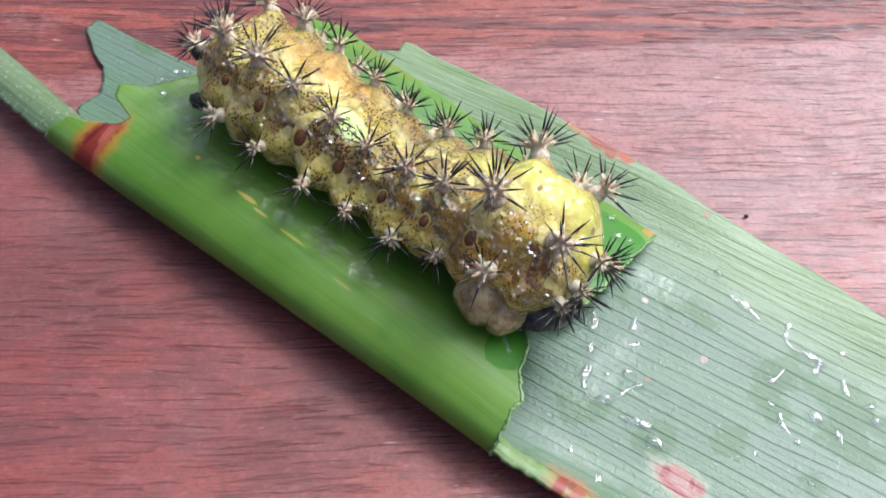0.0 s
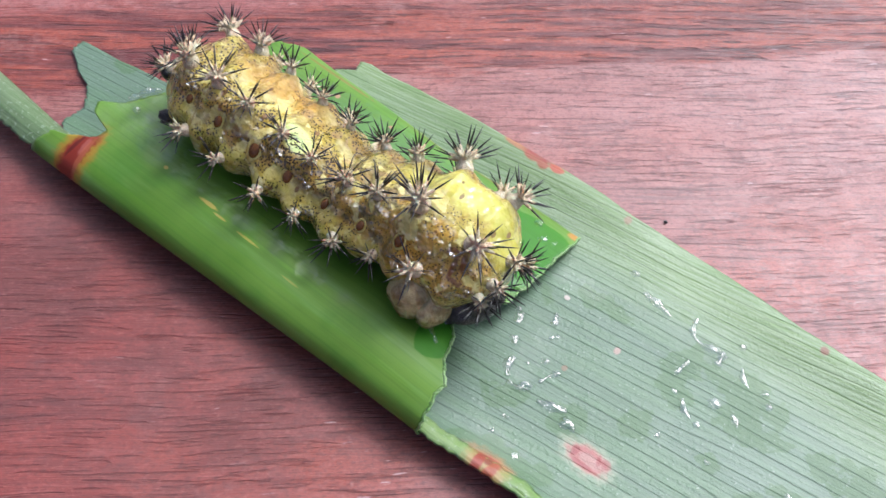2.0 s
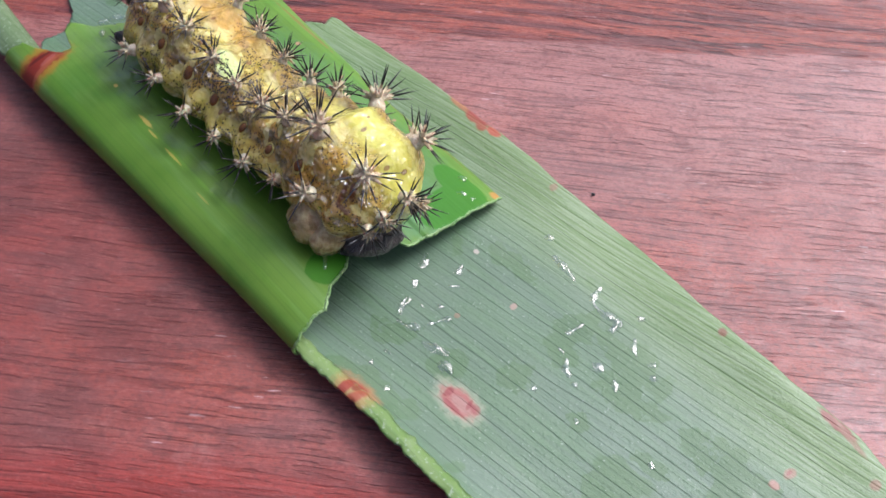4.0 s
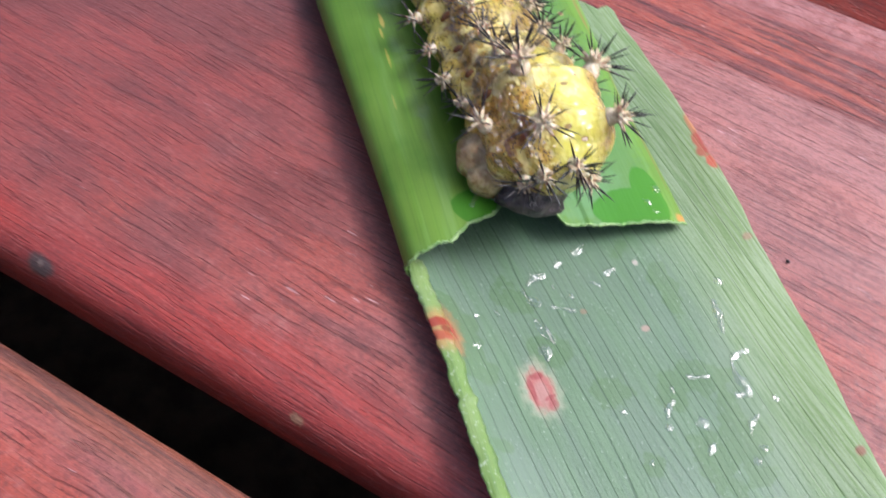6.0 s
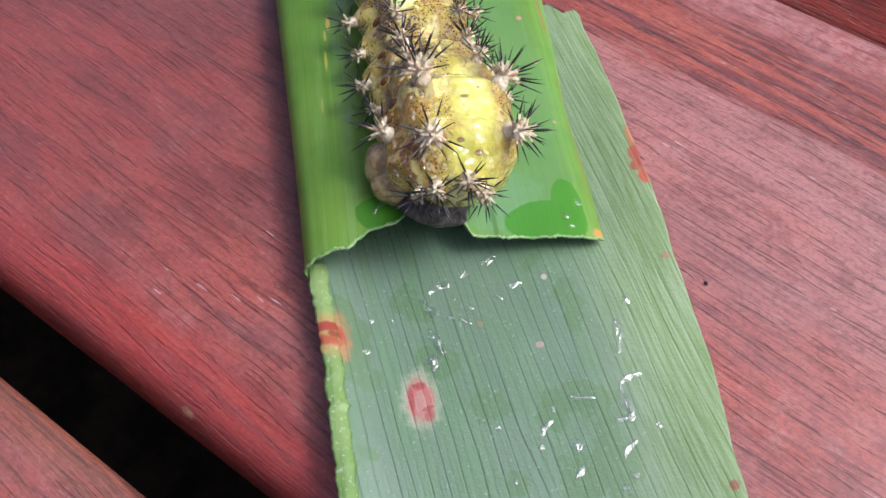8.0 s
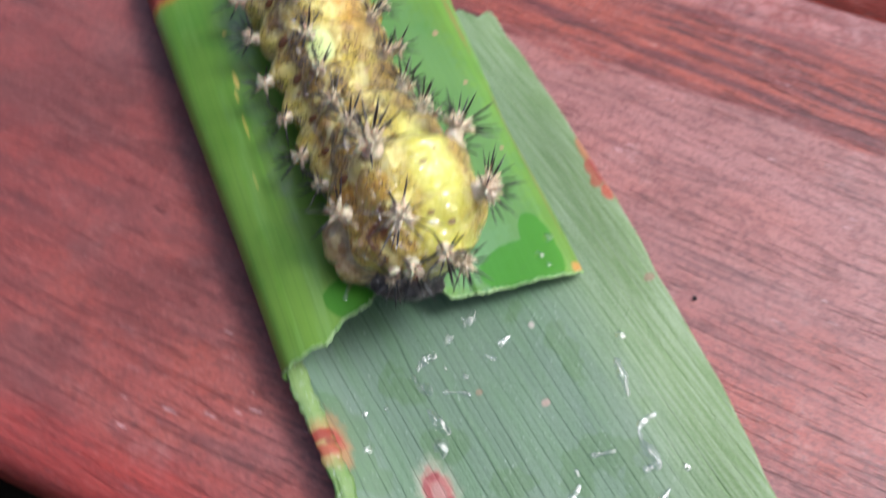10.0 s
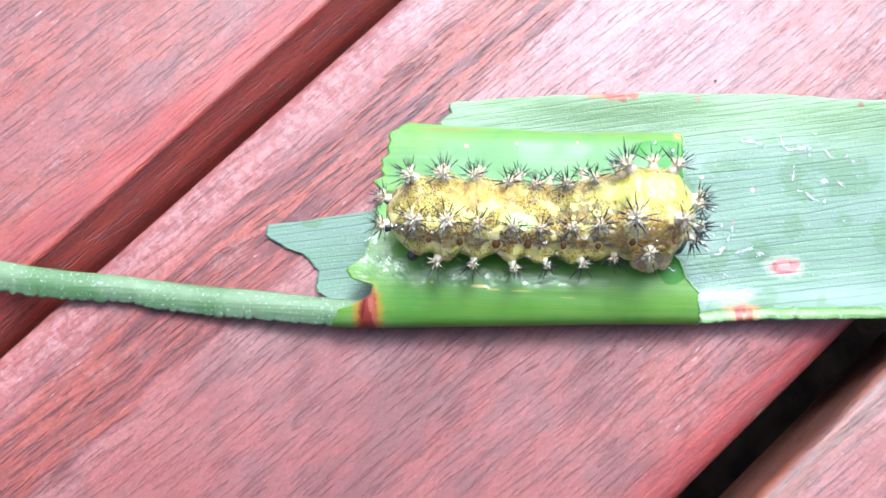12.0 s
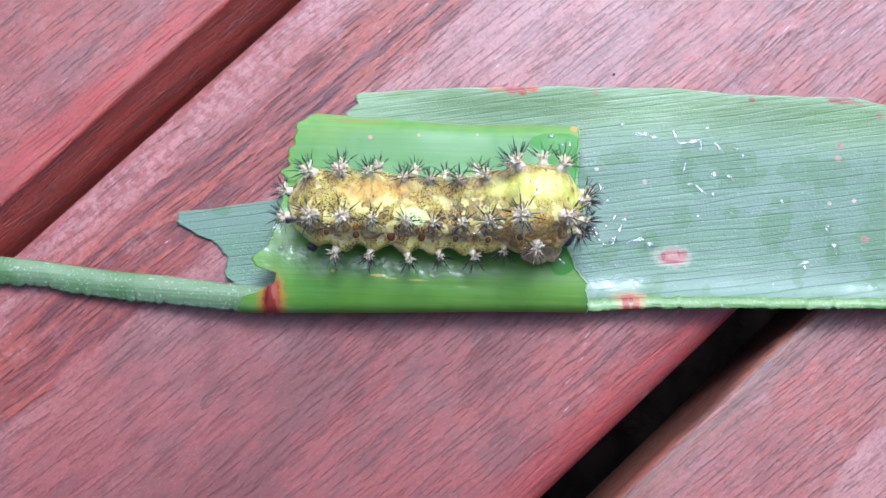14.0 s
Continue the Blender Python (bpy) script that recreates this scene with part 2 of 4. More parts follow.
    m.set(Base_Color=col, Roughness=m.step(m.noise(5, 5, 0.7, co=co), 0.3, 0.7, 0.34, 0.56), Specular_IOR_Level=0.55, Coat_Weight=m.math("MULTIPLY", m.step(patch, 0.35, 0.65, 0.3, 0.6), m.step(band, 0, 1, 1.0, 0.25)), Coat_Roughness=0.45)
    h = m.math("ADD", m.math("MULTIPLY", fibre, -0.4), m.math("MULTIPLY", m.step(dash, 0.58, 0.66), -0.6))
    h = m.math("ADD", h, m.math("ADD", m.math("MULTIPLY", streak, -0.35), m.math("MULTIPLY", mottle, 0.3)))
    m.set(Normal=m.bump(h, 0.035, 0.8))
    return m.mat


def leaf_marks(m, col, marks):
    for centre, radii, turn, colour, strength in marks:
        col = m.mix(m.math("MULTIPLY", m.spot(centre, radii, 0.3, turn, 0.22, 13.0), strength), col, colour)
    return col


def leaf_under():
    m = Nodes("leaf_underside")
    co = m.moved(turn=(0, 0, -8.5))
    x, y, z = m.xyz(co)
    wob = m.math("MULTIPLY", m.noise(1.0, 2, co=m.moved(scale=(0.3, 2.2, 0), co=co)), 0.22)
    yy = m.math("ADD", y, wob)
    saw = m.math("FRACT", m.math("DIVIDE", yy, 0.138))
    off = m.math("ABSOLUTE", m.math("SUBTRACT", saw, 0.5))
    line = m.math("MAXIMUM", m.step(off, 0.08, 0.015), m.math("MULTIPLY", m.step(off, 0.40, 0.48), 0.30))
    broken = m.step(m.noise(1.0, 3, co=m.moved(scale=(0.3, 7, 1), co=co)), 0.32, 0.62, 0.25, 1.0)
    fine = m.noise(1.0, 4, co=m.moved(scale=(1.5, 38, 1), co=co))
    silk = m.noise(1.0, 3, co=m.moved(scale=(0.35, 5, 1), co=co))
    grain = m.noise(26.0, 3, 0.6)
    broad = m.noise(0.7, 3)
    col = m.mix(m.step(broad, 0.3, 0.7), (0.076, 0.136, 0.076), (0.108, 0.166, 0.114))
    col = m.mix(m.step(silk, 0.42, 0.66, 0, 0.45), col, (0.085, 0.172, 0.070))
    col = m.mix(m.step(fine, 0.4, 0.7, 0, 0.35), col, (0.115, 0.20, 0.105))
    wet = m.step(m.math("ADD", m.noise(1.1, 4, 0.5), m.math("MULTIPLY", m.noise(0.35, 2), 0.4)), 0.80, 0.825)
    for c, r in (((3.55, 1.35), (0.17, 0.33)), ((4.15, 1.62), (0.36, 0.2)), ((4.28, 1.35), (0.3, 0.16)), ((2.98, 0.33), (0.22, 0.16)), ((2.45, 0.22), (0.2, 0.17)), ((5.55, 0.62), (0.16, 0.12)), ((5.66, 0.3), (0.12, 0.2)),
                 ((4.2, 0.82), (0.13, 0.08)), ((4.95, 0.97), (0.16, 0.09)), ((5.5, 1.45), (0.5, 0.22)), ((3.5, 0.75), (0.12, 0.2)), ((2.55, 1.55), (0.28, 0.1)), ((6.35, 0.6), (0.3, 0.8))):
        wet = m.math("MAXIMUM", wet, m.spot(c, r, 0.10, 0, 0.8, 4.5))
    col = m.mix(m.math("MULTIPLY", wet, 0.65), col, (0.060, 0.128, 0.042))
    col = m.mix(m.math("MULTIPLY", m.math("MULTIPLY", line, broken), 0.62), col, (0.030, 0.066, 0.034))
    col = m.mix(m.step(grain, 0.62, 0.75, 0, 0.35), col, (0.36, 0.43, 0.36))
    edge = m.step(m.math("ADD", m.xyz()[1], m.math("MULTIPLY", silk, 0.3)), 1.60, 2.55)
    col = m.mix(m.math("MULTIPLY", edge, 0.85), col, m.mix(m.step(fine, 0.4, 0.6), (0.135, 0.22, 0.065), (0.22, 0.30, 0.15)))
    red, pale = (0.20, 0.028, 0.026), (0.30, 0.17, 0.14)
    brown = (0.24, 0.13, 0.08)
    col = leaf_marks(m, col, [
        ((3.37, 0.14), (0.28, 0.16), 0, (0.30, 0.32, 0.22), 0.6), ((3.37, 0.14), (0.20, 0.105), 0, (0.30, 0.075, 0.065), 0.9), ((3.40, 0.14), (0.13, 0.055), 0, pale, 0.75),
        ((3.23, 0.14), (0.035, 0.06), 0, red, 0.8), ((3.34, 0.07), (0.11, 0.02), 4, red, 0.8), ((3.52, 0.20), (0.06, 0.04), 0, red, 0.6), ((3.45, 0.19), (0.02, 0.06), 20, red, 0.7),
        ((0.78, 2.50), (0.16, 0.03), 2, (0.30, 0.10, 0.035), 0.8), ((0.98, 2.49), (0.10, 0.05), 0, (0.27, 0.055, 0.025), 0.9), ((1.13, 2.48), (0.07, 0.06), 0, (0.27, 0.06, 0.025), 0.9), ((1.05, 2.53), (0.2, 0.025), 2, (0.24, 0.03, 0.02), 0.85), ((1.28, 2.52), (0.09, 0.045), 0, (0.36, 0.06, 0.025), 0.9), ((0.7, 2.53), (0.15, 0.03), 0, (0.36, 0.15, 0.05), 0.8), ((2.75, -0.56), (0.30, 0.16), 0, (0.34, 0.15, 0.05), 0.7), ((2.72, -0.56), (0.11, 0.13), 0, (0.26, 0.025, 0.018), 0.9),
        ((5.75, 2.50), (0.20, 0.045), 0, red, 0.85), ((5.9, 2.48), (0.2, 0.03), -12, brown, 0.7), ((6.30, 2.30), (0.05, 0.05), 0, brown, 0.8), ((5.75, 1.85), (0.045, 0.06), 0, brown, 0.8), ((5.74, 1.85), (0.015, 0.03), 0, red, 0.5), ((5.72, 1.66), (0.05, 0.04), 0, (0.34, 0.15, 0.12), 0.7),
        ((4.46, 2.47), (0.05, 0.045), 0, red, 0.7), ((2.2, 2.5), (0.04, 0.05), 0, brown, 0.7), ((2.68, 0.74), (0.028, 0.03), 0, brown, 0.6), ((2.95, 1.22), (0.03, 0.035), 0, (0.40, 0.24, 0.2), 0.6), ((2.25, 1.38), (0.03, 0.025), 0, (0.5, 0.4, 0.36), 0.6),
        ((6.1, 0.5), (0.06, 0.045), 0, brown, 0.8), ((6.08, 0.5), (0.02, 0.02), 0, red, 0.5), ((6.42, 1.02), (0.06, 0.03), 0, (0.16, 0.09, 0.06), 0.9), ((5.95, 1.05), (0.03, 0.03), 0, (0.4, 0.3, 0.22), 0.8), ((5.6, 1.0), (0.03, 0.03), 0, (0.36, 0.3, 0.2), 0.7)])
    m.set(Base_Color=col, Roughness=m.step(wet, 0, 1, 0.44, 0.50), Specular_IOR_Level=0.62)
    damp = None
    for c, r in (((5.30, 0.11), (0.26, 0.13)), ((4.07, 0.06), (0.40, 0.05)), ((5.95, -0.30), (0.35, 0.12)), ((2.55, -0.3), (0.35, 0.16)), ((2.2, 1.6), (0.3, 0.12)), ((1.2, 2.2), (0.8, 0.10)), ((0.2, 2.28), (0.9, 0.12)), ((6.2, 1.45), (0.5, 0.1)), ((2.35, 0.55), (0.12, 0.5))):
        k = m.spot(c, r, 0.4, 0, 0.5, 5.0)
        damp = k if damp is None else m.math("MAXIMUM", damp, k)
    m.set(Coat_Weight=m.math("MULTIPLY", damp, 0.45), Coat_Roughness=0.18, Coat_Normal=m.bump(m.noise(11.0, 2, 0.5), 0.012, 1.0))
    h = m.math("ADD", m.math("MULTIPLY", line, -0.35), m.math("ADD", m.math("MULTIPLY", fine, 0.45), m.math("MULTIPLY", grain, 0.8)))
    m.set(Normal=m.bump(h, 0.012, 0.8))
    return m.mat


def leaf_upper():
    m = Nodes("leaf_upper_side")
    fine = m.noise(1.0, 4, co=m.moved(scale=(0.8, 30, 8)))
    ribs = m.noise(1.0, 2, co=m.moved(scale=(0.25, 9, 4)))
    broad = m.noise(0.9, 3)
    col = m.mix(m.step(broad, 0.3, 0.7), (0.084, 0.178, 0.018), (0.130, 0.238, 0.032))
    col = m.mix(m.step(ribs, 0.45, 0.7, 0, 0.25), col, (0.125, 0.30, 0.022))
    col = m.mix(m.step(fine, 0.5, 0.8, 0, 0.3), col, (0.04, 0.13, 0.01))
    wax = m.noise(1.0, 4, 0.6, co=m.moved((2, 5, 1), scale=(0.5, 5, 5)))
    col = m.mix(m.step(wax, 0.50, 0.72, 0, 0.26), col, (0.20, 0.33, 0.14))
    stain = m.step(m.noise(1.3, 4, 0.5, m.moved((9, 1, 4))), 0.52, 0.68, 0, 0.4)
    col = m.mix(stain, col, (0.035, 0.15, 0.010))
    saw = m.math("FRACT", m.math("DIVIDE", m.math("ADD", m.xyz(m.moved(turn=(0, 0, -1.0)))[1], m.math("MULTIPLY", m.noise(0.6, 2), 0.1)), 0.085))
    vein = m.step(m.math("ABSOLUTE", m.math("SUBTRACT", saw, 0.5)), 0.16, 0.03)
    col = m.mix(m.math("MULTIPLY", vein, 0.13), col, (0.025, 0.10, 0.008))
    streak = (0.62, 0.42, 0.10)
    col = leaf_marks(m, col, [
        ((-2.30, -0.76), (0.20, 0.40), 0, (0.30, 0.15, 0.015), 0.85), ((-2.30, -0.76), (0.125, 0.36), 0, (0.17, 0.014, 0.010), 0.95), ((-2.27, -0.62), (0.028, 0.11), 6, (0.36, 0.12, 0.10), 0.5),
        ((-2.22, -0.72), (0.03, 0.22), 8, (0.34, 0.10, 0.05), 0.6), ((-2.36, -0.66), (0.02, 0.15), -6, (0.07, 0.006, 0.005), 0.8),
        ((-0.80, -0.34), (0.11, 0.020), 0, streak, 0.6), ((-0.62, -0.38), (0.08, 0.012), 0, streak, 0.45), ((-0.25, -0.39), (0.13, 0.013), 0, streak, 0.4), ((0.35, -0.46), (0.10, 0.010), 0, streak, 0.25), ((-1.45, -0.3), (0.025, 0.02), 0, streak, 0.6),
        ((0.30, 1.30), (2.30, 0.55), 0, (0.085, 0.190, 0.065), 0.65), ((1.45, 0.95), (0.42, 0.50), 0, (0.13, 0.26, 0.13), 0.4),
        ((-1.05, 1.70), (0.03, 0.03), 0, (0.42, 0.2, 0.15), 0.8), ((-0.35, 1.76), (0.022, 0.022), 0, (0.42, 0.2, 0.15), 0.8),
        ((0.5, 1.80), (0.02, 0.02), 0, (0.42, 0.2, 0.15), 0.7), ((-1.3, 1.96), (0.5, 0.022), 0, (0.22, 0.11, 0.03), 0.55), ((0.6, 1.96), (1.0, 0.016), 0, (0.17, 0.14, 0.04), 0.5), ((1.9, 1.95), (0.06, 0.05), 0, (0.45, 0.2, 0.05), 0.8)])
    pool = None
    for c, r in (((1.80, 1.48), (0.27, 0.36)), ((1.62, 1.72), (0.36, 0.15)), ((1.74, -0.02), (0.19, 0.22))):
        k = m.spot(c, r, 0.05, 0, 0.14, 2.6)
        pool = k if pool is None else m.math("MAXIMUM", pool, k)
    col = m.mix(m.math("MULTIPLY", pool, 0.85), col, (0.040, 0.175, 0.010))
    m.set(Base_Color=col, Roughness=m.math("MULTIPLY", m.step(m.noise(1.6, 3), 0.4, 0.6, 0.36, 0.46), m.step(pool, 0, 1, 1.0, 1.1)), Specular_IOR_Level=m.step(pool, 0, 1, 0.28, 0.16))
    damp = m.math("MULTIPLY", pool, 0.03)
    slime = m.step(m.noise(6.0, 4, 0.6), 0.40, 0.62, 0.35, 1.0)
    for c, r in (((-2.20, 0.12), (0.36, 0.42)), ((-1.60, -0.12), (0.55, 0.20)), ((-0.9, -0.22), (0.80, 0.13)), ((0.1, -0.25), (0.6, 0.09))):
        k = m.math("MULTIPLY", m.spot(c, r, 0.5, 0, 0.5, 5.0), slime)
        damp = k if damp is None else m.math("MAXIMUM", damp, k)
    m.set(Coat_Weight=damp, Coat_Roughness=0.20, Coat_IOR=1.7, Coat_Normal=m.bump(m.noise(7.0, 2, 0.5), 0.035, 1.0))
    m.set(Normal=m.bump(m.math("ADD", ribs, m.math("MULTIPLY", fine, 0.3)), 0.012, 0.4))
    return m.mat


def rib(name="leaf_rib", a=(0.070, 0.128, 0.040), b=(0.126, 0.180, 0.085)):
    m = Nodes(name)
    fine = m.noise(1.0, 4, co=m.moved(scale=(1.0, 30, 12)))
    col = m.mix(m.step(m.noise(1.2, 3), 0.35, 0.65), a, b)
    col = m.mix(m.step(fine, 0.45, 0.75, 0, 0.5), col, (0.07, 0.15, 0.04))
    col = m.mix(m.step(m.noise(22.0, 3, 0.6), 0.57, 0.70, 0, 0.65), col, (0.34, 0.40, 0.32))
    if name == "leaf_edge_rib":
        col = leaf_marks(m, col, [((2.75, -0.6), (0.20, 0.3), 0, (0.34, 0.17, 0.06), 0.6), ((2.68, -0.6), (0.045, 0.3), 6, (0.22, 0.022, 0.016), 0.9), ((2.81, -0.62), (0.05, 0.16), -10, (0.26, 0.035, 0.02), 0.8), ((2.75, -0.52), (0.03, 0.05), 0, (0.16, 0.015, 0.012), 0.8)])
    m.set(Base_Color=col, Roughness=0.35, Normal=m.bump(fine, 0.02, 0.6))
    return m.mat


def skin():
    m = Nodes("caterpillar_skin")
    x, y, z = m.xyz()
    n1, n2, n3 = m.noise(2.2, 4), m.noise(6.5, 4, 0.6), m.noise(13.0, 3)
    around = m.math("ARCTAN2", m.math("SUBTRACT", z, 0.46), m.math("SUBTRACT", y, 0.06))
    ragged = m.math("ADD", around, m.math("MULTIPLY", m.math("SUBTRACT", m.noise(4.2, 4), 0.5), 0.9))

    def band(a, b, c, d):
        return m.math("MULTIPLY", m.step(ragged, a, b), m.step(ragged, d, c))

    # pale lumps on a yellow ground
    col = m.mix(m.step(n1, 0.40, 0.62), (0.37, 0.29, 0.034), (0.48, 0.41, 0.080))
    lump = m.step(m.noise(3.6, 2, 0.35, m.moved((3, 8, 1), scale=(0.9, 1.2, 1.2))), 0.54, 0.61)
    col = m.mix(m.math("MULTIPLY", lump, 0.7), col, m.mix(m.step(n2, 0.4, 0.6), (0.48, 0.42, 0.11), (0.56, 0.51, 0.23)))
    # orange on the back of the rear half, amber on the shoulder
    col = m.mix(m.math("MULTIPLY", m.spot((-0.80, 0.24), (0.52, 0.15), 0.6, 0, 0.2), 0.75), col, (0.56, 0.30, 0.045))
    col = m.mix(m.math("MULTIPLY", m.spot((1.22, -0.42), (0.20, 0.22), 0.6), 0.85), col, (0.52, 0.25, 0.016))
    # brown bands along the flank and by the far row of spines, a grey-olive saddle
    flank = band(2.12, 2.34, 2.66, 2.82)
    far = band(0.15, 0.40, 0.85, 1.05)
    upper = m.math("MULTIPLY", band(1.60, 1.80, 2.20, 2.40), m.step(x, -0.45, 0.35, 0.60, 0.95))
    saddle = m.math("MAXIMUM", m.spot((0.66, -0.12), (0.62, 0.34), 0.5), m.math("MULTIPLY", m.spot((0.55, 0.42), (0.85, 0.12), 0.5), 0.7))
    shoulder = m.spot((1.52, -0.30), (0.34, 0.16), 0.5)
    gaps = m.math("SUBTRACT", 1.0, m.math("MULTIPLY", lump, 0.75))
    col = m.mix(m.math("MULTIPLY", m.math("MULTIPLY", flank, gaps), 0.65), col, (0.36, 0.19, 0.025))
    col = m.mix(m.math("MULTIPLY", m.math("MULTIPLY", flank, m.step(n2, 0.47, 0.58)), 0.65), col, (0.14, 0.065, 0.010))
    col = m.mix(m.math("MULTIPLY", m.math("MULTIPLY", far, gaps), 0.65), col, (0.30, 0.19, 0.04))
    col = m.mix(m.math("MULTIPLY", m.math("MULTIPLY", upper, gaps), 0.55), col, (0.33, 0.23, 0.045))
    col = m.mix(m.math("MULTIPLY", m.math("MULTIPLY", saddle, m.step(n2, 0.36, 0.54)), 0.82), col, (0.098, 0.090, 0.046))
    col = m.mix(m.math("MULTIPLY", m.math("MULTIPLY", shoulder, gaps), 0.5), col, (0.30, 0.18, 0.03))
    # narrow creases round the body, amber in the hollows
    fold = m.math("FRACT", m.math("DIVIDE", m.math("ADD", x, m.math("ADD", m.math("MULTIPLY", m.noise(3.6, 3), 0.45), m.math("MULTIPLY", around, 0.05))), 0.165))
    crease = m.math("MULTIPLY", m.step(m.math("ABSOLUTE", m.math("SUBTRACT", fold, 0.5)), 0.20, 0.04), m.step(m.noise(2.8, 3, 0.5, m.moved((5, 2, 7))), 0.42, 0.54))
    col = m.mix(m.math("MULTIPLY", crease, 0.58), col, (0.23, 0.140, 0.022))
    marble = m.math("MULTIPLY", m.step(m.noise(5.2, 3, 0.55, m.moved((1, 9, 4))), 0.47, 0.56), m.math("MULTIPLY", m.step(ragged, 1.5, 1.9), m.step(x, -0.2, 0.6)))
    col = m.mix(m.math("MULTIPLY", marble, 0.7), col, (0.47, 0.27, 0.030))
    cream = m.math("MULTIPLY", m.step(m.noise(6.2, 3, 0.5, m.moved((4, 3, 8))), 0.55, 0.60), m.step(ragged, 1.05, 1.45))
    col = m.mix(m.math("MULTIPLY", cream, 0.85), col, (0.64, 0.56, 0.19))
    dirty = m.math("MULTIPLY", m.step(m.noise(4.4, 5, 0.65, m.moved((7, 7, 2))), 0.49, 0.58), m.math("SUBTRACT", 1.0, m.math("MULTIPLY", cream, 0.8)))
    col = m.mix(m.math("MULTIPLY", dirty, 0.34), col, (0.20, 0.120, 0.016))
    belly = m.step(ragged, 2.74, 2.92)
    col = m.mix(m.math("MULTIPLY", belly, 0.6), col, (0.54, 0.44, 0.085))
    # round dull spots along the middle of the back
    back = m.math("MULTIPLY", band(0.95, 1.05, 1.50, 1.62), m.step(x, 1.0, 0.7))
    rounds = m.math("MULTIPLY", m.step(m.voronoi(4.4, m.moved(scale=(1.0, 1.0, 0.4))), 0.30, 0.20), back)
    col = m.mix(m.math("MULTIPLY", rounds, 0.6), col, (0.34, 0.21, 0.10))
    col = m.mix(m.math("MULTIPLY", m.spot((-0.30, -0.10), (0.17, 0.11), 0.25, 0, 0.1), 0.9), col, (0.60, 0.72, 0.28))
    # lemon crest at the front
    crest = m.math("MAXIMUM", m.spot((1.36, 0.34), (0.60, 0.17), 0.4, 4, 0.18), m.spot((1.82, 0.24), (0.16, 0.17), 0.35, 0, 0.15))
    col = m.mix(crest, col, m.mix(m.step(n1, 0.4, 0.6), (0.46, 0.43, 0.040), (0.54, 0.52, 0.11)))
    # tiny round dots, dense in the bands
    clear = m.math("MULTIPLY", m.math("SUBTRACT", 1.0, m.math("MULTIPLY", crest, 0.97)), m.math("SUBTRACT", 1.0, m.math("MULTIPLY", m.math("MAXIMUM", lump, cream), 0.75)))
    dense = m.math("MAXIMUM", m.math("MAXIMUM", flank, far), m.math("MAXIMUM", m.math("MAXIMUM", upper, saddle), shoulder))
    dens = m.math("MULTIPLY", m.math("ADD", m.math("MULTIPLY", dense, 0.10), m.step(m.noise(2.6, 3), 0.34, 0.56, 0.26, 0.42)), m.math("MULTIPLY", clear, m.step(x, 0.1, 0.8, 1.0, 0.72)))
    dots = m.step(m.math("SUBTRACT", dens, m.voronoi(41.0)), 0.0, 0.05)
    col = m.mix(m.math("MULTIPLY", dots, 0.93), col, (0.020, 0.012, 0.006))
    # a few larger brown dashes, and the forked mark on the brow
    dashes = m.math("MULTIPLY", m.step(m.voronoi(4.6, m.moved(scale=(1.4, 0.8, 1.0))), 0.16, 0.11), 0.85)
    col = m.mix(dashes, col, (0.15, 0.065, 0.012))
    fork = m.spot((1.64, -0.24), (0.022, 0.085), 0.3, 0, 0.1)
    for c, r in (((1.70, -0.30), (0.06, 0.018)), ((1.58, -0.17), (0.05, 0.018)), ((1.70, -0.17), (0.03, 0.05))):
        fork = m.math("MAXIMUM", fork, m.spot(c, r, 0.3, 15, 0.1))
    col = m.mix(m.math("MULTIPLY", fork, 0.9), col, (0.14, 0.05, 0.010))
    m.set(Base_Color=col, Roughness=m.step(n3, 0.3, 0.7, 0.40, 0.55), Specular_IOR_Level=0.20, Coat_Weight=1.0, Coat_Roughness=0.04, Coat_IOR=1.78,
          Subsurface_Weight=0.3, Subsurface_Scale=0.0007)
    m.bsdf.inputs["Subsurface Radius"].default_value = (1.0, 0.7, 0.2)
    rough = m.math("SUBTRACT", 1.0, m.math("MULTIPLY", crest, 0.8))
    h = m.math("ADD", m.math("MULTIPLY", m.math("MULTIPLY", crease, rough), -0.18), m.math("MULTIPLY", m.noise(6.0, 2, 0.4), 0.7))
    h = m.math("ADD", h, m.math("MULTIPLY", m.math("MULTIPLY", m.noise(24.0, 2, 0.5), rough), 0.25))
    wet = m.math("ADD", m.math("MULTIPLY", m.noise(7.5, 1, 0.3), m.math("ADD", m.math("MULTIPLY", rough, 0.7), 0.3)), m.math("MULTIPLY", m.noise(14.0, 1, 0.3), m.math("MULTIPLY", rough, 0.9)))
    m.set(Normal=m.bump(h, 0.06, 0.8), Coat_Normal=m.bump(wet, 0.30, 1.0))
    return m.mat


def plain(name, colour, rough, dark=None, scale=8.0, bump=0.0, **kw):
    m = Nodes(name)
    col = m.mix(m.step(m.noise(scale, 4), 0.35, 0.65), dark or tuple(c * 0.7 for c in colour), colour)
    m.set(Base_Color=col, Roughness=rough, **kw)
    if bump:
        m.set(Normal=m.bump(m.noise(scale * 2, 4), bump, 0.8))
    return m.mat


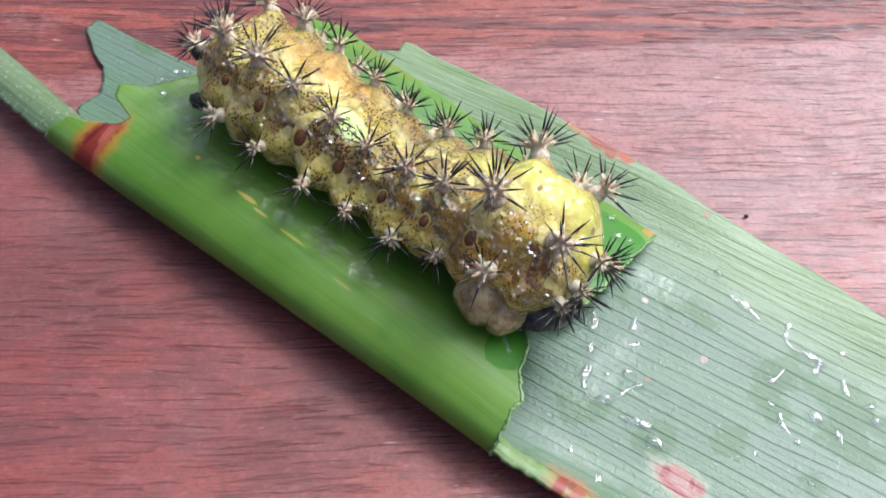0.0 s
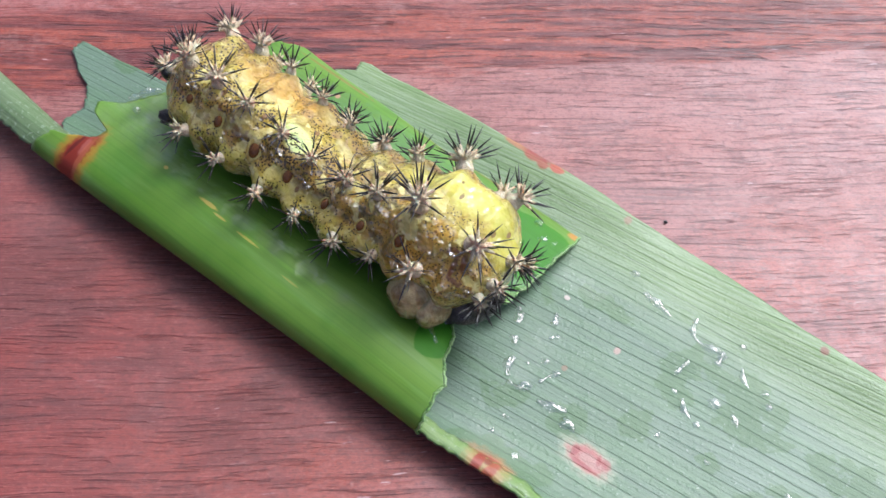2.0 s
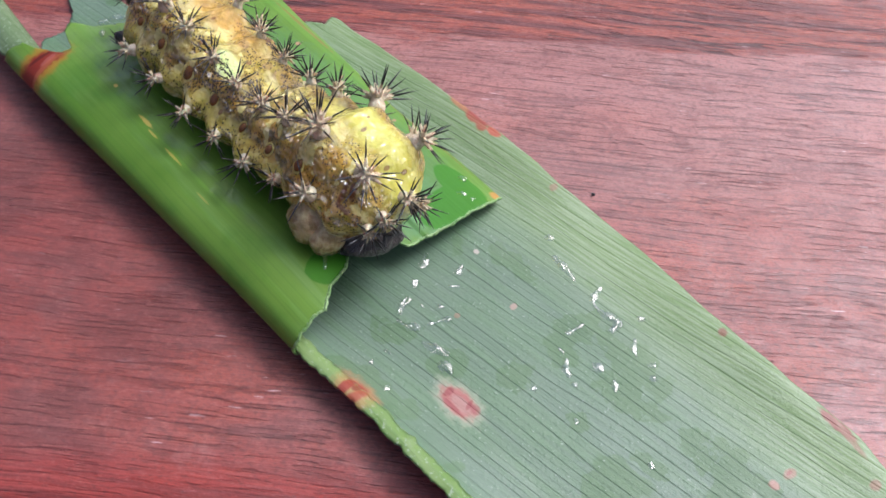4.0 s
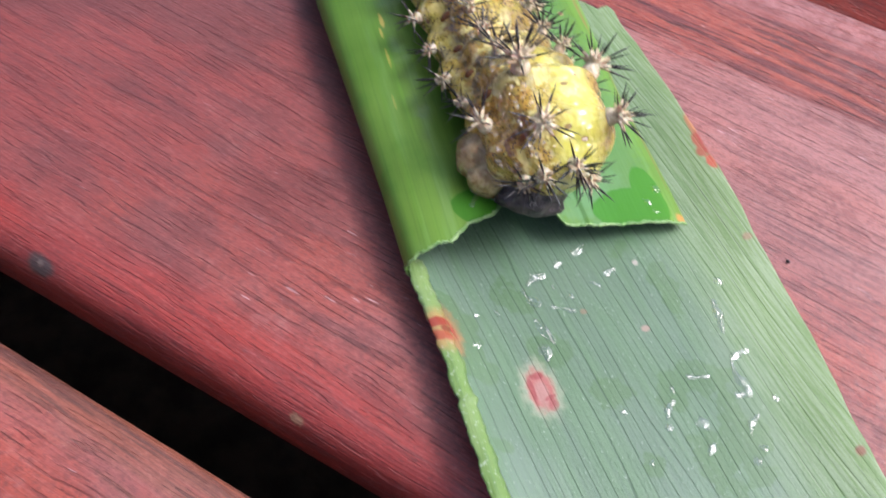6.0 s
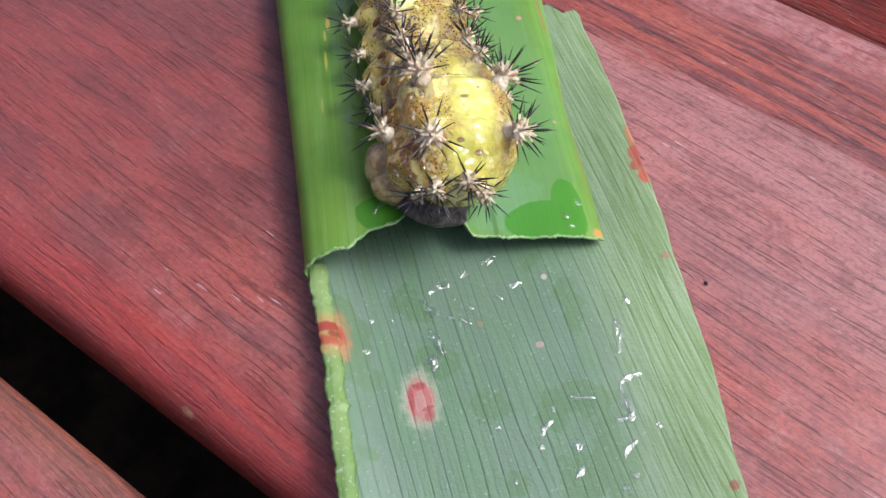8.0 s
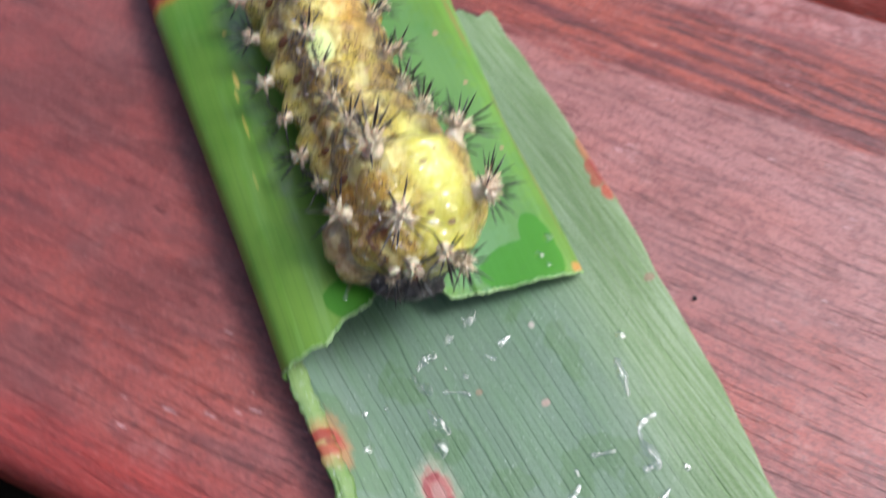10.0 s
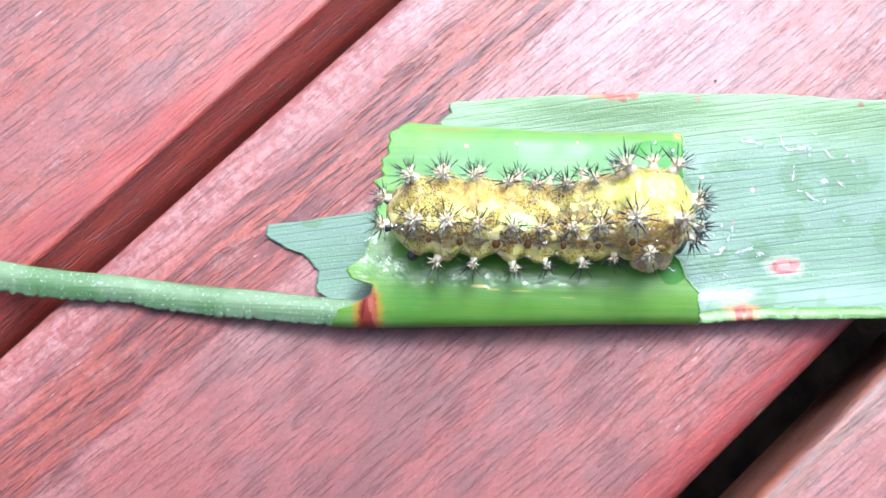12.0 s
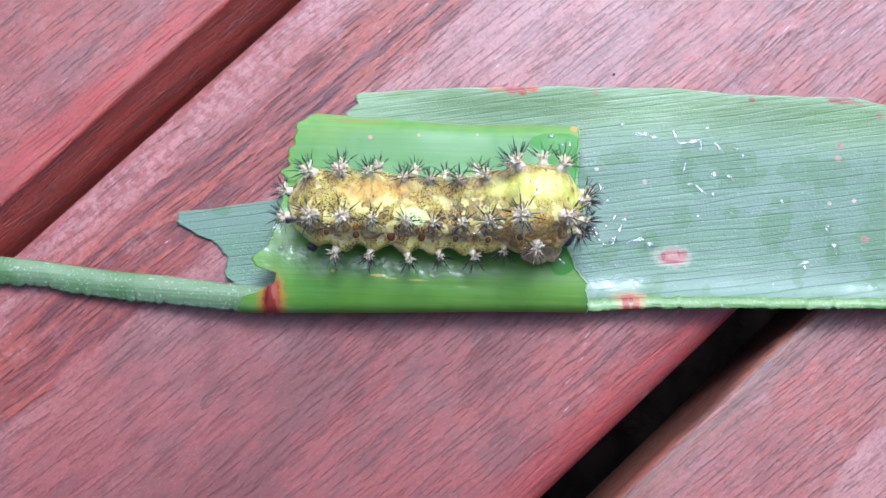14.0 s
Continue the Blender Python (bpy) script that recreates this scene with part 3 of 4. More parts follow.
def water():
    """A thin clear film: mostly see-through, with a wet gloss."""
    m = Nodes("water")
    clear = m.t.nodes.new("ShaderNodeBsdfTransparent")
    gloss = m.t.nodes.new("ShaderNodeBsdfGlossy")
    gloss.inputs["Roughness"].default_value = 0.06
    mixed = m.t.nodes.new("ShaderNodeMixShader")
    mixed.inputs[0].default_value = 0.15
    m.t.links.new(clear.outputs[0], mixed.inputs[1])
    m.t.links.new(gloss.outputs[0], mixed.inputs[2])
    m.t.links.new(mixed.outputs[0], m.t.nodes["Material Output"].inputs[0])
    return m.mat


def spine_material():
    m = Nodes("spine")
    k = m.step(m.xyz()[2], 0.08, 0.22)
    m.set(Base_Color=m.mix(k, (0.62, 0.53, 0.34), (0.008, 0.007, 0.009)), Roughness=0.3)
    return m.mat


EDGE_RIB = rib("leaf_edge_rib", (0.115, 0.20, 0.045), (0.165, 0.25, 0.080))
WOOD, WOOD_RAW, WOOD_RED, WOOD_STAIN_SHADE, UNDER, UPPER, RIB, SKIN = wood(), wood(worn_side=1), wood(worn_side=-1), wood(True), leaf_under(), leaf_upper(), rib(), skin()
CREAM = plain("tubercle_flesh", (0.62, 0.54, 0.38), 0.2, (0.42, 0.35, 0.22), 14.0, 0.03, Subsurface_Weight=0.2, Subsurface_Scale=0.0008)
BROWN = plain("foot_flesh", (0.46, 0.36, 0.17), 0.15, (0.23, 0.155, 0.055), 9.0, 0.04, Subsurface_Weight=0.3, Subsurface_Scale=0.001, Coat_Weight=0.5)
HEAD = plain("head_shell", (0.075, 0.06, 0.055), 0.3, (0.012, 0.01, 0.01), 10.0, 0.04)
BLACK = plain("black_shell", (0.012, 0.011, 0.011), 0.3, (0.005, 0.005, 0.005), 10.0, 0.03)
OCELLUS = plain("brown_spot", (0.17, 0.065, 0.012), 0.06, (0.10, 0.035, 0.006), 20.0)
OCELLUS_RIM = plain("pale_rim", (0.60, 0.50, 0.15), 0.2, (0.42, 0.30, 0.06), 20.0)
SPINE = spine_material()
SPINE_FAN = plain("black_spines", (0.012, 0.010, 0.010), 0.3, (0.006, 0.005, 0.005), 6.0)
SOIL = plain("dark_soil", (0.09, 0.075, 0.055), 0.9, (0.04, 0.032, 0.025), 1.0, 0.1)
TORN = plain("torn_leaf", (0.24, 0.36, 0.14), 0.4, (0.12, 0.25, 0.06), 9.0, 0.01)
WATER = water()

# ---- deck ----
ground = part("ground", (lambda bm: (bmesh.ops.create_grid(bm, x_segments=8, y_segments=8, size=6000), bm)[1])(bmesh.new()), SOIL)
ground.location.z = -0.14
tagged(ground, "dark bare soil below the deck boards", "ground", kind="structure")
deck = new("floor")
tagged(deck, "red-stained hardwood deck of weathered parallel planks", "deck", kind="structure")
TURN, PLANK, GAP, THICK = 45.4, 7.85, 0.66, 2.2


def plank_mesh(r, length=240.0, slope=0.0):
    bm = bmesh.new()
    profile, h = [], PLANK / 2
    for cx, cz, a0 in ((h - r, -r, 0), (-h + r, -r, 90), (-h + r, -THICK + r, 180), (h - r, -THICK + r, 270)):
        for k in range(6):
            a = radians(a0 + 90 * k / 5)
            profile.append((cx + r * math.cos(a) - (slope if a0 == 180 else 0), cz + r * math.sin(a)))
        if slope < 0 and a0 == 90:
            profile += [(-h, -0.48), (-h + 0.04, -0.56), (-h + 0.5, -0.9)]
        if slope > 0 and a0 == 90:
            profile += [(-h - slope * 0.5, -0.34), (-h - slope * 0.9, -0.62), (-h - slope, -0.8)]
        if slope < 0 and a0 == 0:
            profile += [(-h + w, 0.0) for w in (1.3, 1.0, 0.7, 0.45)]
    if slope < 0:
        profile = [(y, z - 0.17 * max(0.0, (1.3 - h - y) / 1.3) ** 2) for y, z in profile]
    rows = []
    for i in range(121):
        x = -length / 2 + length * i / 120
        rows.append([bm.verts.new((x, y + 0.03 * noise.noise((x * 0.4, y, 3.0)), z + 0.012 * noise.noise((x * 0.3, y * 0.2, 0)))) for y, z in profile])
    n = len(profile)
    for a, b in zip(rows, rows[1:]):
        for k in range(n):
            bm.faces.new((a[k], a[(k + 1) % n], b[(k + 1) % n], b[k]))
    bm.faces.new(rows[0])
    bm.faces.new(rows[-1])
    return bm


first_plank = part("plank", plank_mesh(0.24, slope=-1.1), WOOD_STAIN_SHADE, deck)
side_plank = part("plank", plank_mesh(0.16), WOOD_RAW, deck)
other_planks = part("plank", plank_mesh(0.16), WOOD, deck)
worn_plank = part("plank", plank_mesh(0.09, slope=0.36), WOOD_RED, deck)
MID = 0.42     # the middle board's centre across the boards
for k in (0, -1, 1, *range(2, 15), *range(-14, -1)):
    ob = first_plank if k == 0 else side_plank if k == -1 else worn_plank if k == 1 else other_planks if k == 2 else new("plank", other_planks.data)
    ob.parent = deck
    ob.matrix_basis = cm_pose(0, 0, 0, 0, 0, TURN) @ cm_pose(0.0, MID + k * (PLANK + GAP) - (0.04 if k < 0 else 0), -0.17 if k == -1 else 0, 0, 0, 0)

# ---- leaf ----
leaf = new("leaf")
tagged(leaf, "long green leaf folded over and chewed, lying on the deck", "leaf")


def low_edge(x):
    return ramp([(-4, -0.62), (-2.6, -0.66), (2.1, -0.68), (3.0, -0.60), (4.6, -0.54), (6.4, -0.48), (14, -0.2)], x)


def high_edge(x):
    return ramp([(-4, 2.30), (-1.3, 2.42), (0.1, 2.50), (1.9, 2.58), (3.25, 2.62), (4.3, 2.55), (5.2, 2.53), (5.9, 2.56), (6.4, 2.46), (14, 1.7)], x)


TEAR = [(-0.66, -2.60), (-0.54, -2.89), (-0.34, -3.10), (-0.13, -3.06), (0.15, -3.28), (0.22, -3.55), (0.42, -3.85), (0.56, -3.83), (0.66, -3.2), (0.85, -2.2),
        (1.3, -1.9), (1.9, -1.5), (2.1, -1.45), (2.25, -1.30), (2.38, -1.32), (2.46, -1.2)]


def blade_point(u, v):
    y0 = -0.66 + v * 3.1
    left = ramp(TEAR, y0) + 0.03 * noise.noise((y0 * 9, 1, 0)) + 0.035 * noise.noise((y0 * 21, 5, 0)) + 0.03 * noise.noise((y0 * 47, 5, 0))
    x = left + (14.0 - left) * u ** 1.15
    lo, hi = low_edge(x), high_edge(x)
    lo += 0.018 * noise.noise((x * 7, 0, 0)) if x > 2 else 0
    hi += 0.02 * noise.noise((x * 2.5, 3, 0))
    y = lo + (hi - lo) * v
    d = y - lo
    z = 0.055 + 0.20 * math.exp(-((d / 0.22) ** 1.4)) * ramp([(-3.5, 0), (-2.4, 0.5), (2, 1.0), (7, 0.9)], x)
    z += 0.12 * ramp([(-1, 0), (0.6, 1), (1.6, 1), (3, 0.2), (5, 0.9), (7, 0.4)], x) * math.exp(-(((hi - y) / 0.35) ** 2))
    z += 0.012 * noise.noise((x * 0.8, y * 1.5, 0))
    return (x, y, max(z, 0.045))


bm = bmesh.new()
sheet(bm, blade_point, 220, 180, 0.022)
part("blade", bm, UNDER, leaf, "pale matt underside with parallel veins and red spots")

FOLD = [(-0.52, 0.03), (-0.70, 0.08), (-0.82, 0.20), (-0.87, 0.33), (-0.80, 0.47), (-0.62, 0.56), (-0.38, 0.585), (0.0, 0.56), (0.45, 0.45), (0.85, 0.33), (1.2, 0.265), (1.5, 0.24), (1.78, 0.20), (1.97, 0.12)]
FOLD_AT = [0.0]
for (a, b), (c, d) in zip(FOLD, FOLD[1:]):
    FOLD_AT.append(FOLD_AT[-1] + math.hypot(c - a, d - b))


def fold_section(s):
    s *= FOLD_AT[-1]
    for i in range(len(FOLD) - 1):
        if s <= FOLD_AT[i + 1] + 1e-9:
            p0, p1, p2, p3 = (Vector(FOLD[min(max(k, 0), len(FOLD) - 1)]) for k in (i - 1, i, i + 1, i + 2))
            t = (s - FOLD_AT[i]) / (FOLD_AT[i + 1] - FOLD_AT[i])
            return 0.5 * ((2 * p1) + (p2 - p0) * t + (2 * p0 - 5 * p1 + 4 * p2 - p3) * t * t + (3 * p1 - p0 - 3 * p2 + p3) * t ** 3)
    return Vector(FOLD[-1])


FLAP_LEFT = [(-0.87, -2.80), (-0.66, -2.70), (-0.60, -2.50), (-0.45, -2.26), (-0.34, -2.25), (-0.24, -2.55), (-0.15, -2.62), (0.05, -2.40), (0.5, -2.28), (1.24, -2.25), (1.5, -2.21), (1.70, -2.14), (1.80, -2.17), (1.88, -2.0), (1.97, -1.87)]
FLAP_RIGHT = [(-0.87, 2.12), (-0.45, 2.08), (-0.2, 1.92), (0.0, 1.86), (0.2, 1.72), (0.45, 1.66), (0.66, 1.74), (0.76, 1.92), (1.3, 1.95), (1.97, 1.97)]


def flap_point(u, v):
    y, z = fold_section(v)
    under = v < FOLD_AT[3] / FOLD_AT[-1]
    yy = -0.87 if under else y
    left = ramp(FLAP_LEFT, yy) + 0.025 * noise.noise((yy * 9, 2, 0)) + 0.02 * noise.noise((yy * 25, 4, 0))
    left += ramp([(0.9, 0), (1.1, 0.11), (1.9, 0.08)], yy) * 2.4 * noise.noise((yy * 7.5, 11, 0))
    right = ramp(FLAP_RIGHT, yy) + 0.02 * noise.noise((yy * 8, 7, 0)) + 0.014 * noise.noise((yy * 27, 9, 0)) + 0.016 * noise.noise((yy * 53, 9, 3))
    x = left + (right - left) * u
    shift = ramp([(-2.6, -0.04), (2.1, 0.14)], x) * ramp([(-0.9, 1), (0.4, 0.2), (1.97, 0)], y)
    z2 = z * ramp([(-2.6, 0.92), (-1, 1.0), (1.2, 1.0), (2.1, 0.95)], x) + 0.015 * noise.noise((x * 0.9, y * 1.3, 8)) * min(1, z / 0.3)
    y += shift + 0.03 * noise.noise((x * 0.7, 4, 0)) * ramp([(1.2, 0), (1.97, 1)], y)
    y += ramp([(-2.2, 0.11), (-1.2, 0.05), (0.3, -0.01), (2.0, 0.03)], x) * ramp([(1.2, 0), (1.97, 1)], y)
    return (x, y, z2 + (0.02 if y > 1 else 0))


bm = bmesh.new()
sheet(bm, flap_point, 120, 170, 0.02)
part("folded_flap", bm, UPPER, leaf, "glossy green upper side folded over, red-brown scar at the fold")


# the pale torn rim along the chewed end of the flap
bm = bmesh.new()
rim = [Vector(flap_point(1.0, 0.10 + 0.90 * i / 260)) for i in range(261)]
tube(bm, rim, [0.013 + 0.012 * noise.noise((i * 0.37, 2.0, 0.0)) + 0.006 * noise.noise((i * 0.9, 7.0, 0.0)) for i in range(261)], 6)
part("torn_rim", bm, TORN, leaf, "thin pale green torn rim")


def strip_point(u, v):
    x = -2.45 - 7.0 * u
    top = ramp([(-9.5, 0.12), (-6.4, -0.26), (-4.3, -0.43), (-2.6, -0.56)], x)
    low = ramp([(-9.5, -0.30), (-6.4, -0.60), (-5.6, -0.60), (-5.4, -0.68), (-4.2, -0.78), (-2.7, -0.86)], x) + 0.03 * noise.noise((x * 6, 3, 1)) + 0.045 * noise.noise((x * 14, 3, 4))
    y = low + (top - low) * v
    z = ramp([(-9.5, 0.06), (-5, 0.08), (-2.5, 0.22)], x) + 0.07 * math.sin(math.pi * v)
    return (x, y, z)


bm = bmesh.new()
sheet(bm, strip_point, 220, 14, 0.06)
part("midrib", bm, RIB, leaf, "narrow pale green midrib strip with a chewed edge")


def edge_rib_point(u, v):
    x = 2.0 + 12.0 * u
    lo = low_edge(x) - 0.03 + 0.024 * noise.noise((x * 6, 1, 0)) + 0.028 * noise.noise((x * 15, 4, 0))
    y = lo + (0.17 - 0.05 * u) * v
    return (x, y, 0.27 + 0.03 * math.sin(math.pi * v) - 0.05 * v)


bm = bmesh.new()
sheet(bm, edge_rib_point, 420, 8, 0.05)
part("edge_rib", bm, EDGE_RIB, leaf, "light green toothed rib along the leaf edge")

# ---- caterpillar ----
BASE = (0.0, 0.5, 0.45)
caterpillar = new("caterpillar")
caterpillar.matrix_basis = cm_pose(*BASE)
tagged(caterpillar, "yellow caterpillar with brown speckles and black-tipped spines on the leaf", "caterpillar")
X0, X1 = -2.08, 1.98


def spine_line(x):
    """Centre across and up, half width and half height of the body at x."""
    y = ramp([(-2.1, 0.06), (-1.2, 0.03), (0.1, 0.0), (0.7, 0.06), (1.2, 0.14), (2.0, 0.14)], x)
    z = ramp([(-2.1, 0.42), (-1.4, 0.51), (-0.5, 0.47), (0.1, 0.42), (0.7, 0.48), (1.2, 0.58), (1.6, 0.58), (2.0, 0.50)], x)
    w = ramp([(-2.1, 0.50), (-1.3, 0.54), (0.1, 0.50), (0.9, 0.56), (1.3, 0.60), (2.0, 0.58)], x)
    h = ramp([(-2.1, 0.40), (-1.3, 0.44), (-0.5, 0.40), (0.1, 0.33), (0.6, 0.40), (1.2, 0.49), (1.6, 0.46), (2.0, 0.42)], x)
    return y, z, w, h


SEGMENTS = [-1.64, -1.25, -0.87, -0.42, -0.06, 0.36, 0.70, 1.13, 1.67]
FLANK = [-1.35, -0.89, -0.39, 0.03, 0.49, 0.92, 1.36]


def body_point(x, angle):
    y, z, w, h = spine_line(x)
    k = (x - X0) / (X1 - X0)
    cap = min(1, k / 0.13) if k < 0.5 else min(1, (1 - k) / 0.15)
    cap = math.sqrt(max(0.0, 1 - (1 - cap) ** 2.2))
    near = min(abs(x - s) for s in SEGMENTS)
    c, s = math.cos(angle), math.sin(angle)
    swell = 0.075 * math.cos(min(near / 0.21, 1) * math.pi) * (0.35 + 0.65 * abs(math.cos(1.5 * (angle - 1.2))))
    swell -= 0.07 * math.exp(-(((x - 0.20 + 0.12 * c) / 0.06) ** 2)) * max(0, s) + 0.05 * math.exp(-(((x + 0.62 - 0.08 * c) / 0.04) ** 2)) * max(0, s)
    low = min(abs(x - q) for q in FLANK)
    swell += 0.05 * math.exp(-((low / 0.13) ** 2)) * (math.exp(-(((angle - radians(182)) / 0.3) ** 2)) + math.exp(-(((angle - radians(355)) / 0.3) ** 2)))
    swell += 0.06 * math.exp(-((near / 0.12) ** 2)) * (math.exp(-(((angle - radians(105)) / 0.25) ** 2)) + math.exp(-(((angle - radians(48)) / 0.25) ** 2)))
    swell -= 0.13 * math.exp(-(((angle - radians(146)) / 0.30) ** 2)) * cap + 0.06 * math.exp(-(((angle - radians(78)) / 0.25) ** 2)) * cap * ramp([(-2, 0), (-1.2, 1), (0.8, 1), (1.2, 0)], x)
    swell += 0.010 * noise.noise((x * 14, c * 1.5, s * 1.5)) + 0.05 * noise.noise((x * 2.4, c * 1.6, s * 1.6)) + 0.055 * noise.noise((x * 4.6, c * 2.6, s * 2.6))
    f = cap * (1 + swell)
    low = max(0.05, z - 0.03)
    return Vector((x, y + w * f * math.copysign(abs(c) ** 0.9, c), z + (h if s > 0 else low) * f * s))


bm = bmesh.new()
rows = []
NU, NA = 300, 110
for i in range(NU + 1):
    k = i / NU
    x = X0 + (X1 - X0) * (0.002 + 0.996 * k)
    rows.append([bm.verts.new(body_point(x, 2 * math.pi * j / NA)) for j in range(NA)])
for a, b in zip(rows, rows[1:]):
    for j in range(NA):
        bm.faces.new((a[j], a[(j + 1) % NA], b[(j + 1) % NA], b[j]))
bm.faces.new(rows[0])
bm.faces.new(rows[-1])
part("body", bm, SKIN, caterpillar, "lemon yellow skin with brown and black speckles")

bm = bmesh.new()
blob(bm, (1.73, -0.05, 0.20), (0.25, 0.32, 0.18), (0, 10, -20), 0.35, 2.0, 32, 22)
part("head", bm, HEAD, caterpillar, "dark grey head tucked under the front")
bm = bmesh.new()
blob(bm, (1.36, -0.40, 0.32), (0.24, 0.22, 0.24), (0, 0, 25), 0.15, 4.0, 28, 18)
blob(bm, (1.56, -0.38, 0.26), (0.16, 0.20, 0.20), (0, 0, 0), 0.15, 9.0, 28, 18)
part("foot", bm, BROWN, caterpillar, "translucent brown fleshy fold under the front")
for x, y, z in ((-2.03, 0.22, 0.52), (-2.05, -0.14, 0.50), (-1.70, -0.50, 0.42)):
    bm = bmesh.new()
    blob(bm, (x, y, z), (0.075, 0.075, 0.07), (0, 0, 0), 0.3, x)
    part("tail_spot", bm, BLACK, caterpillar)

# one spine, 1 cm long in its own space: pale at the root, black at the tip
bm = bmesh.new()
tube(bm, [(0, 0, 0), (0, 0, 0.35), (0.004, 0, 0.7), (0, 0, 1.0)], [0.040, 0.037, 0.024, 0.003], 6)
spine_source = part("spine", bm, SPINE)
SPINE_MESH = spine_source.data
bpy.data.objects.remove(spine_source)


def outward(x, angle):
    e = 0.02
    du = body_point(x + e, angle) - body_point(x - e, angle)
    da = body_point(x, angle + e) - body_point(x, angle - e)
    n = du.cross(da).normalized()
    y, z, w, h = spine_line(x)
    p = body_point(x, angle)
    return n if n.dot(p - Vector((x, y, z))) > 0 else -n


fine_spines = []


def spine_pose(root, d, long):
    return Matrix.Translation(root * CM) @ d.to_track_quat("Z", "Y").to_matrix().to_4x4() @ Matrix.Diagonal((long, long, long, 1))


def tuft(x, angle, size, spines, lean=0.0):
    """A fleshy tubercle that branches into short fingers, each with black spines."""
    angle = radians(angle)
    p, n = body_point(x, angle), outward(x, angle)
    n = (n + Vector((lean, 0, 0.15))).normalized()
    q = n.to_track_quat("Z", "Y").to_matrix().to_4x4()
    tall = 0.14 * size
    pins, heads = [], []
    for k in range(spines):
        a = 2.4 * k + rng.uniform(-0.35, 0.35)
        tip = math.sqrt((k + 0.3) / spines) * radians(82) + rng.uniform(-0.14, 0.14)
        d = Vector((math.sin(tip) * math.cos(a), math.sin(tip) * math.sin(a), math.cos(tip)))
        pins.append((Vector((0, 0, tall * 0.55)) + d * size * 0.105, d, size * rng.uniform(0.16, 0.265)))
        heads.append((d, rng.uniform(0.7, 1.2)))
    bm = bmesh.new()
    bmesh.ops.create_icosphere(bm, subdivisions=4, radius=1.0)
    for v in bm.verts:
        d = v.co.normalized()
        spike = max(k * math.exp(-((d.angle(h) / 0.17) ** 2)) for h, k in heads)
        r = size * (0.058 + 0.105 * spike)
        v.co = Vector((0, 0, tall * 0.55)) + d * r
        if d.z < -0.2:
            v.co.x *= 1 - 1.1 * d.z
            v.co.y *= 1 - 1.1 * d.z
            v.co.z -= 0.10 * -d.z
    ob = part("tubercle", bm, CREAM, caterpillar)
    ob.matrix_basis = Matrix.Translation(p * CM) @ q
    if size >= 0.84:
        for root, e, long in pins:
            one = new("spine", SPINE_MESH)
            one.parent = ob
            one.matrix_basis = spine_pose(root, e, long)
    else:
        for root, e, long in pins:
            fine_spines.append(ob.matrix_basis @ spine_pose(root, e, long))
    return ob


DORSAL = [1.0, 1.0, 0.75, 0.72, 0.66, 0.75, 0.78, 1.1, 1.05]
for x, k in zip(SEGMENTS, DORSAL):
    tuft(x + 0.01, 106, k, 22 if k > 1.07 or x < -1.6 else 16, 0.25 if x > 1.5 else (-0.3 if x < -1.6 else 0))
    tuft(x - 0.04, 48 if x < 1 else 42, k * 0.95, 22 if k > 1.07 or x < -1.6 else 16, 0.3 if x > 1.5 else (-0.3 if x < -1.6 else 0))
for x, k in zip(FLANK, [0.85, 0.72, 0.75, 0.68, 0.75, 0.68, 0.95]):
    tuft(x, 178 if x < 1 else 166, k, 13)
    tuft(x + 0.05, 6, k, 9)
for x, a, k in ((1.92, 75, 0.8), (1.94, 10, 0.85), (1.93, 140, 0.8), (1.88, 180, 0.75), (-2.03, 140, 0.85), (-2.03, 40, 0.85)):
    tuft(x, a, k, 18 if x > 0 else 26, 0.6 if x > 0 else -0.6)

bm = bmesh.new()
for m4 in fine_spines:
    made = len(bm.verts)
    bm.from_mesh(SPINE_MESH)
    bm.verts.ensure_lookup_table()
    for v in bm.verts[made:]:
        v.co = (m4 @ Vector((v.co.x * 1.35, v.co.y * 1.35, v.co.z * 1.1))) / CM
tagged(part("bristle_fringe", bm, SPINE_FAN, caterpillar, "fine black spines of the smaller tufts"), kind="stuff")

# brown spots with a pale rim along the flank
for x, k in ((-1.48, 0.8), (-1.08, 0.95), (-0.61, 1.25), (-0.20, 1.1), (0.26, 0.85), (0.7, 0.8), (1.12, 0.95)):
    a = radians(147)
    p, (w, h) = body_point(x, a), spine_line(x)[2:]
    n = Vector((0, math.cos(a) * h, math.sin(a) * w)).normalized()
    m4 = Matrix.Translation(p * CM) @ n.to_track_quat("Z", "Y").to_matrix().to_4x4()
    bm = bmesh.new()
    rings = []
    for i in range(22):
        q = 2 * math.pi * i / 22
        ring = []
        for c in range(8):
            w = 2 * math.pi * c / 8
            r = 1.0 + (0.42 if k > 1 else 0.22) * math.cos(w) + 0.10 * noise.noise((math.cos(q) * 1.5, math.sin(q) * 1.5, x))
            ring.append(bm.verts.new((0.056 * k * r * math.cos(q), 0.076 * k * r * math.sin(q), 0.016 * math.sin(w))))
        rings.append(ring)
    for i in range(22):
        for c in range(8):
            bm.faces.new((rings[i][c], rings[(i + 1) % 22][c], rings[(i + 1) % 22][(c + 1) % 8], rings[i][(c + 1) % 8]))
    ob = part("flank_spot", bm, OCELLUS_RIM, caterpillar)
    ob.matrix_basis = m4
    bm = bmesh.new()
    blob(bm, (0, 0, 0.012), (0.046 * k, 0.064 * k, 0.030), (0, 0, 0), 0.12, x + 3, 14, 8)
    part("pupil", bm, OCELLUS, ob)


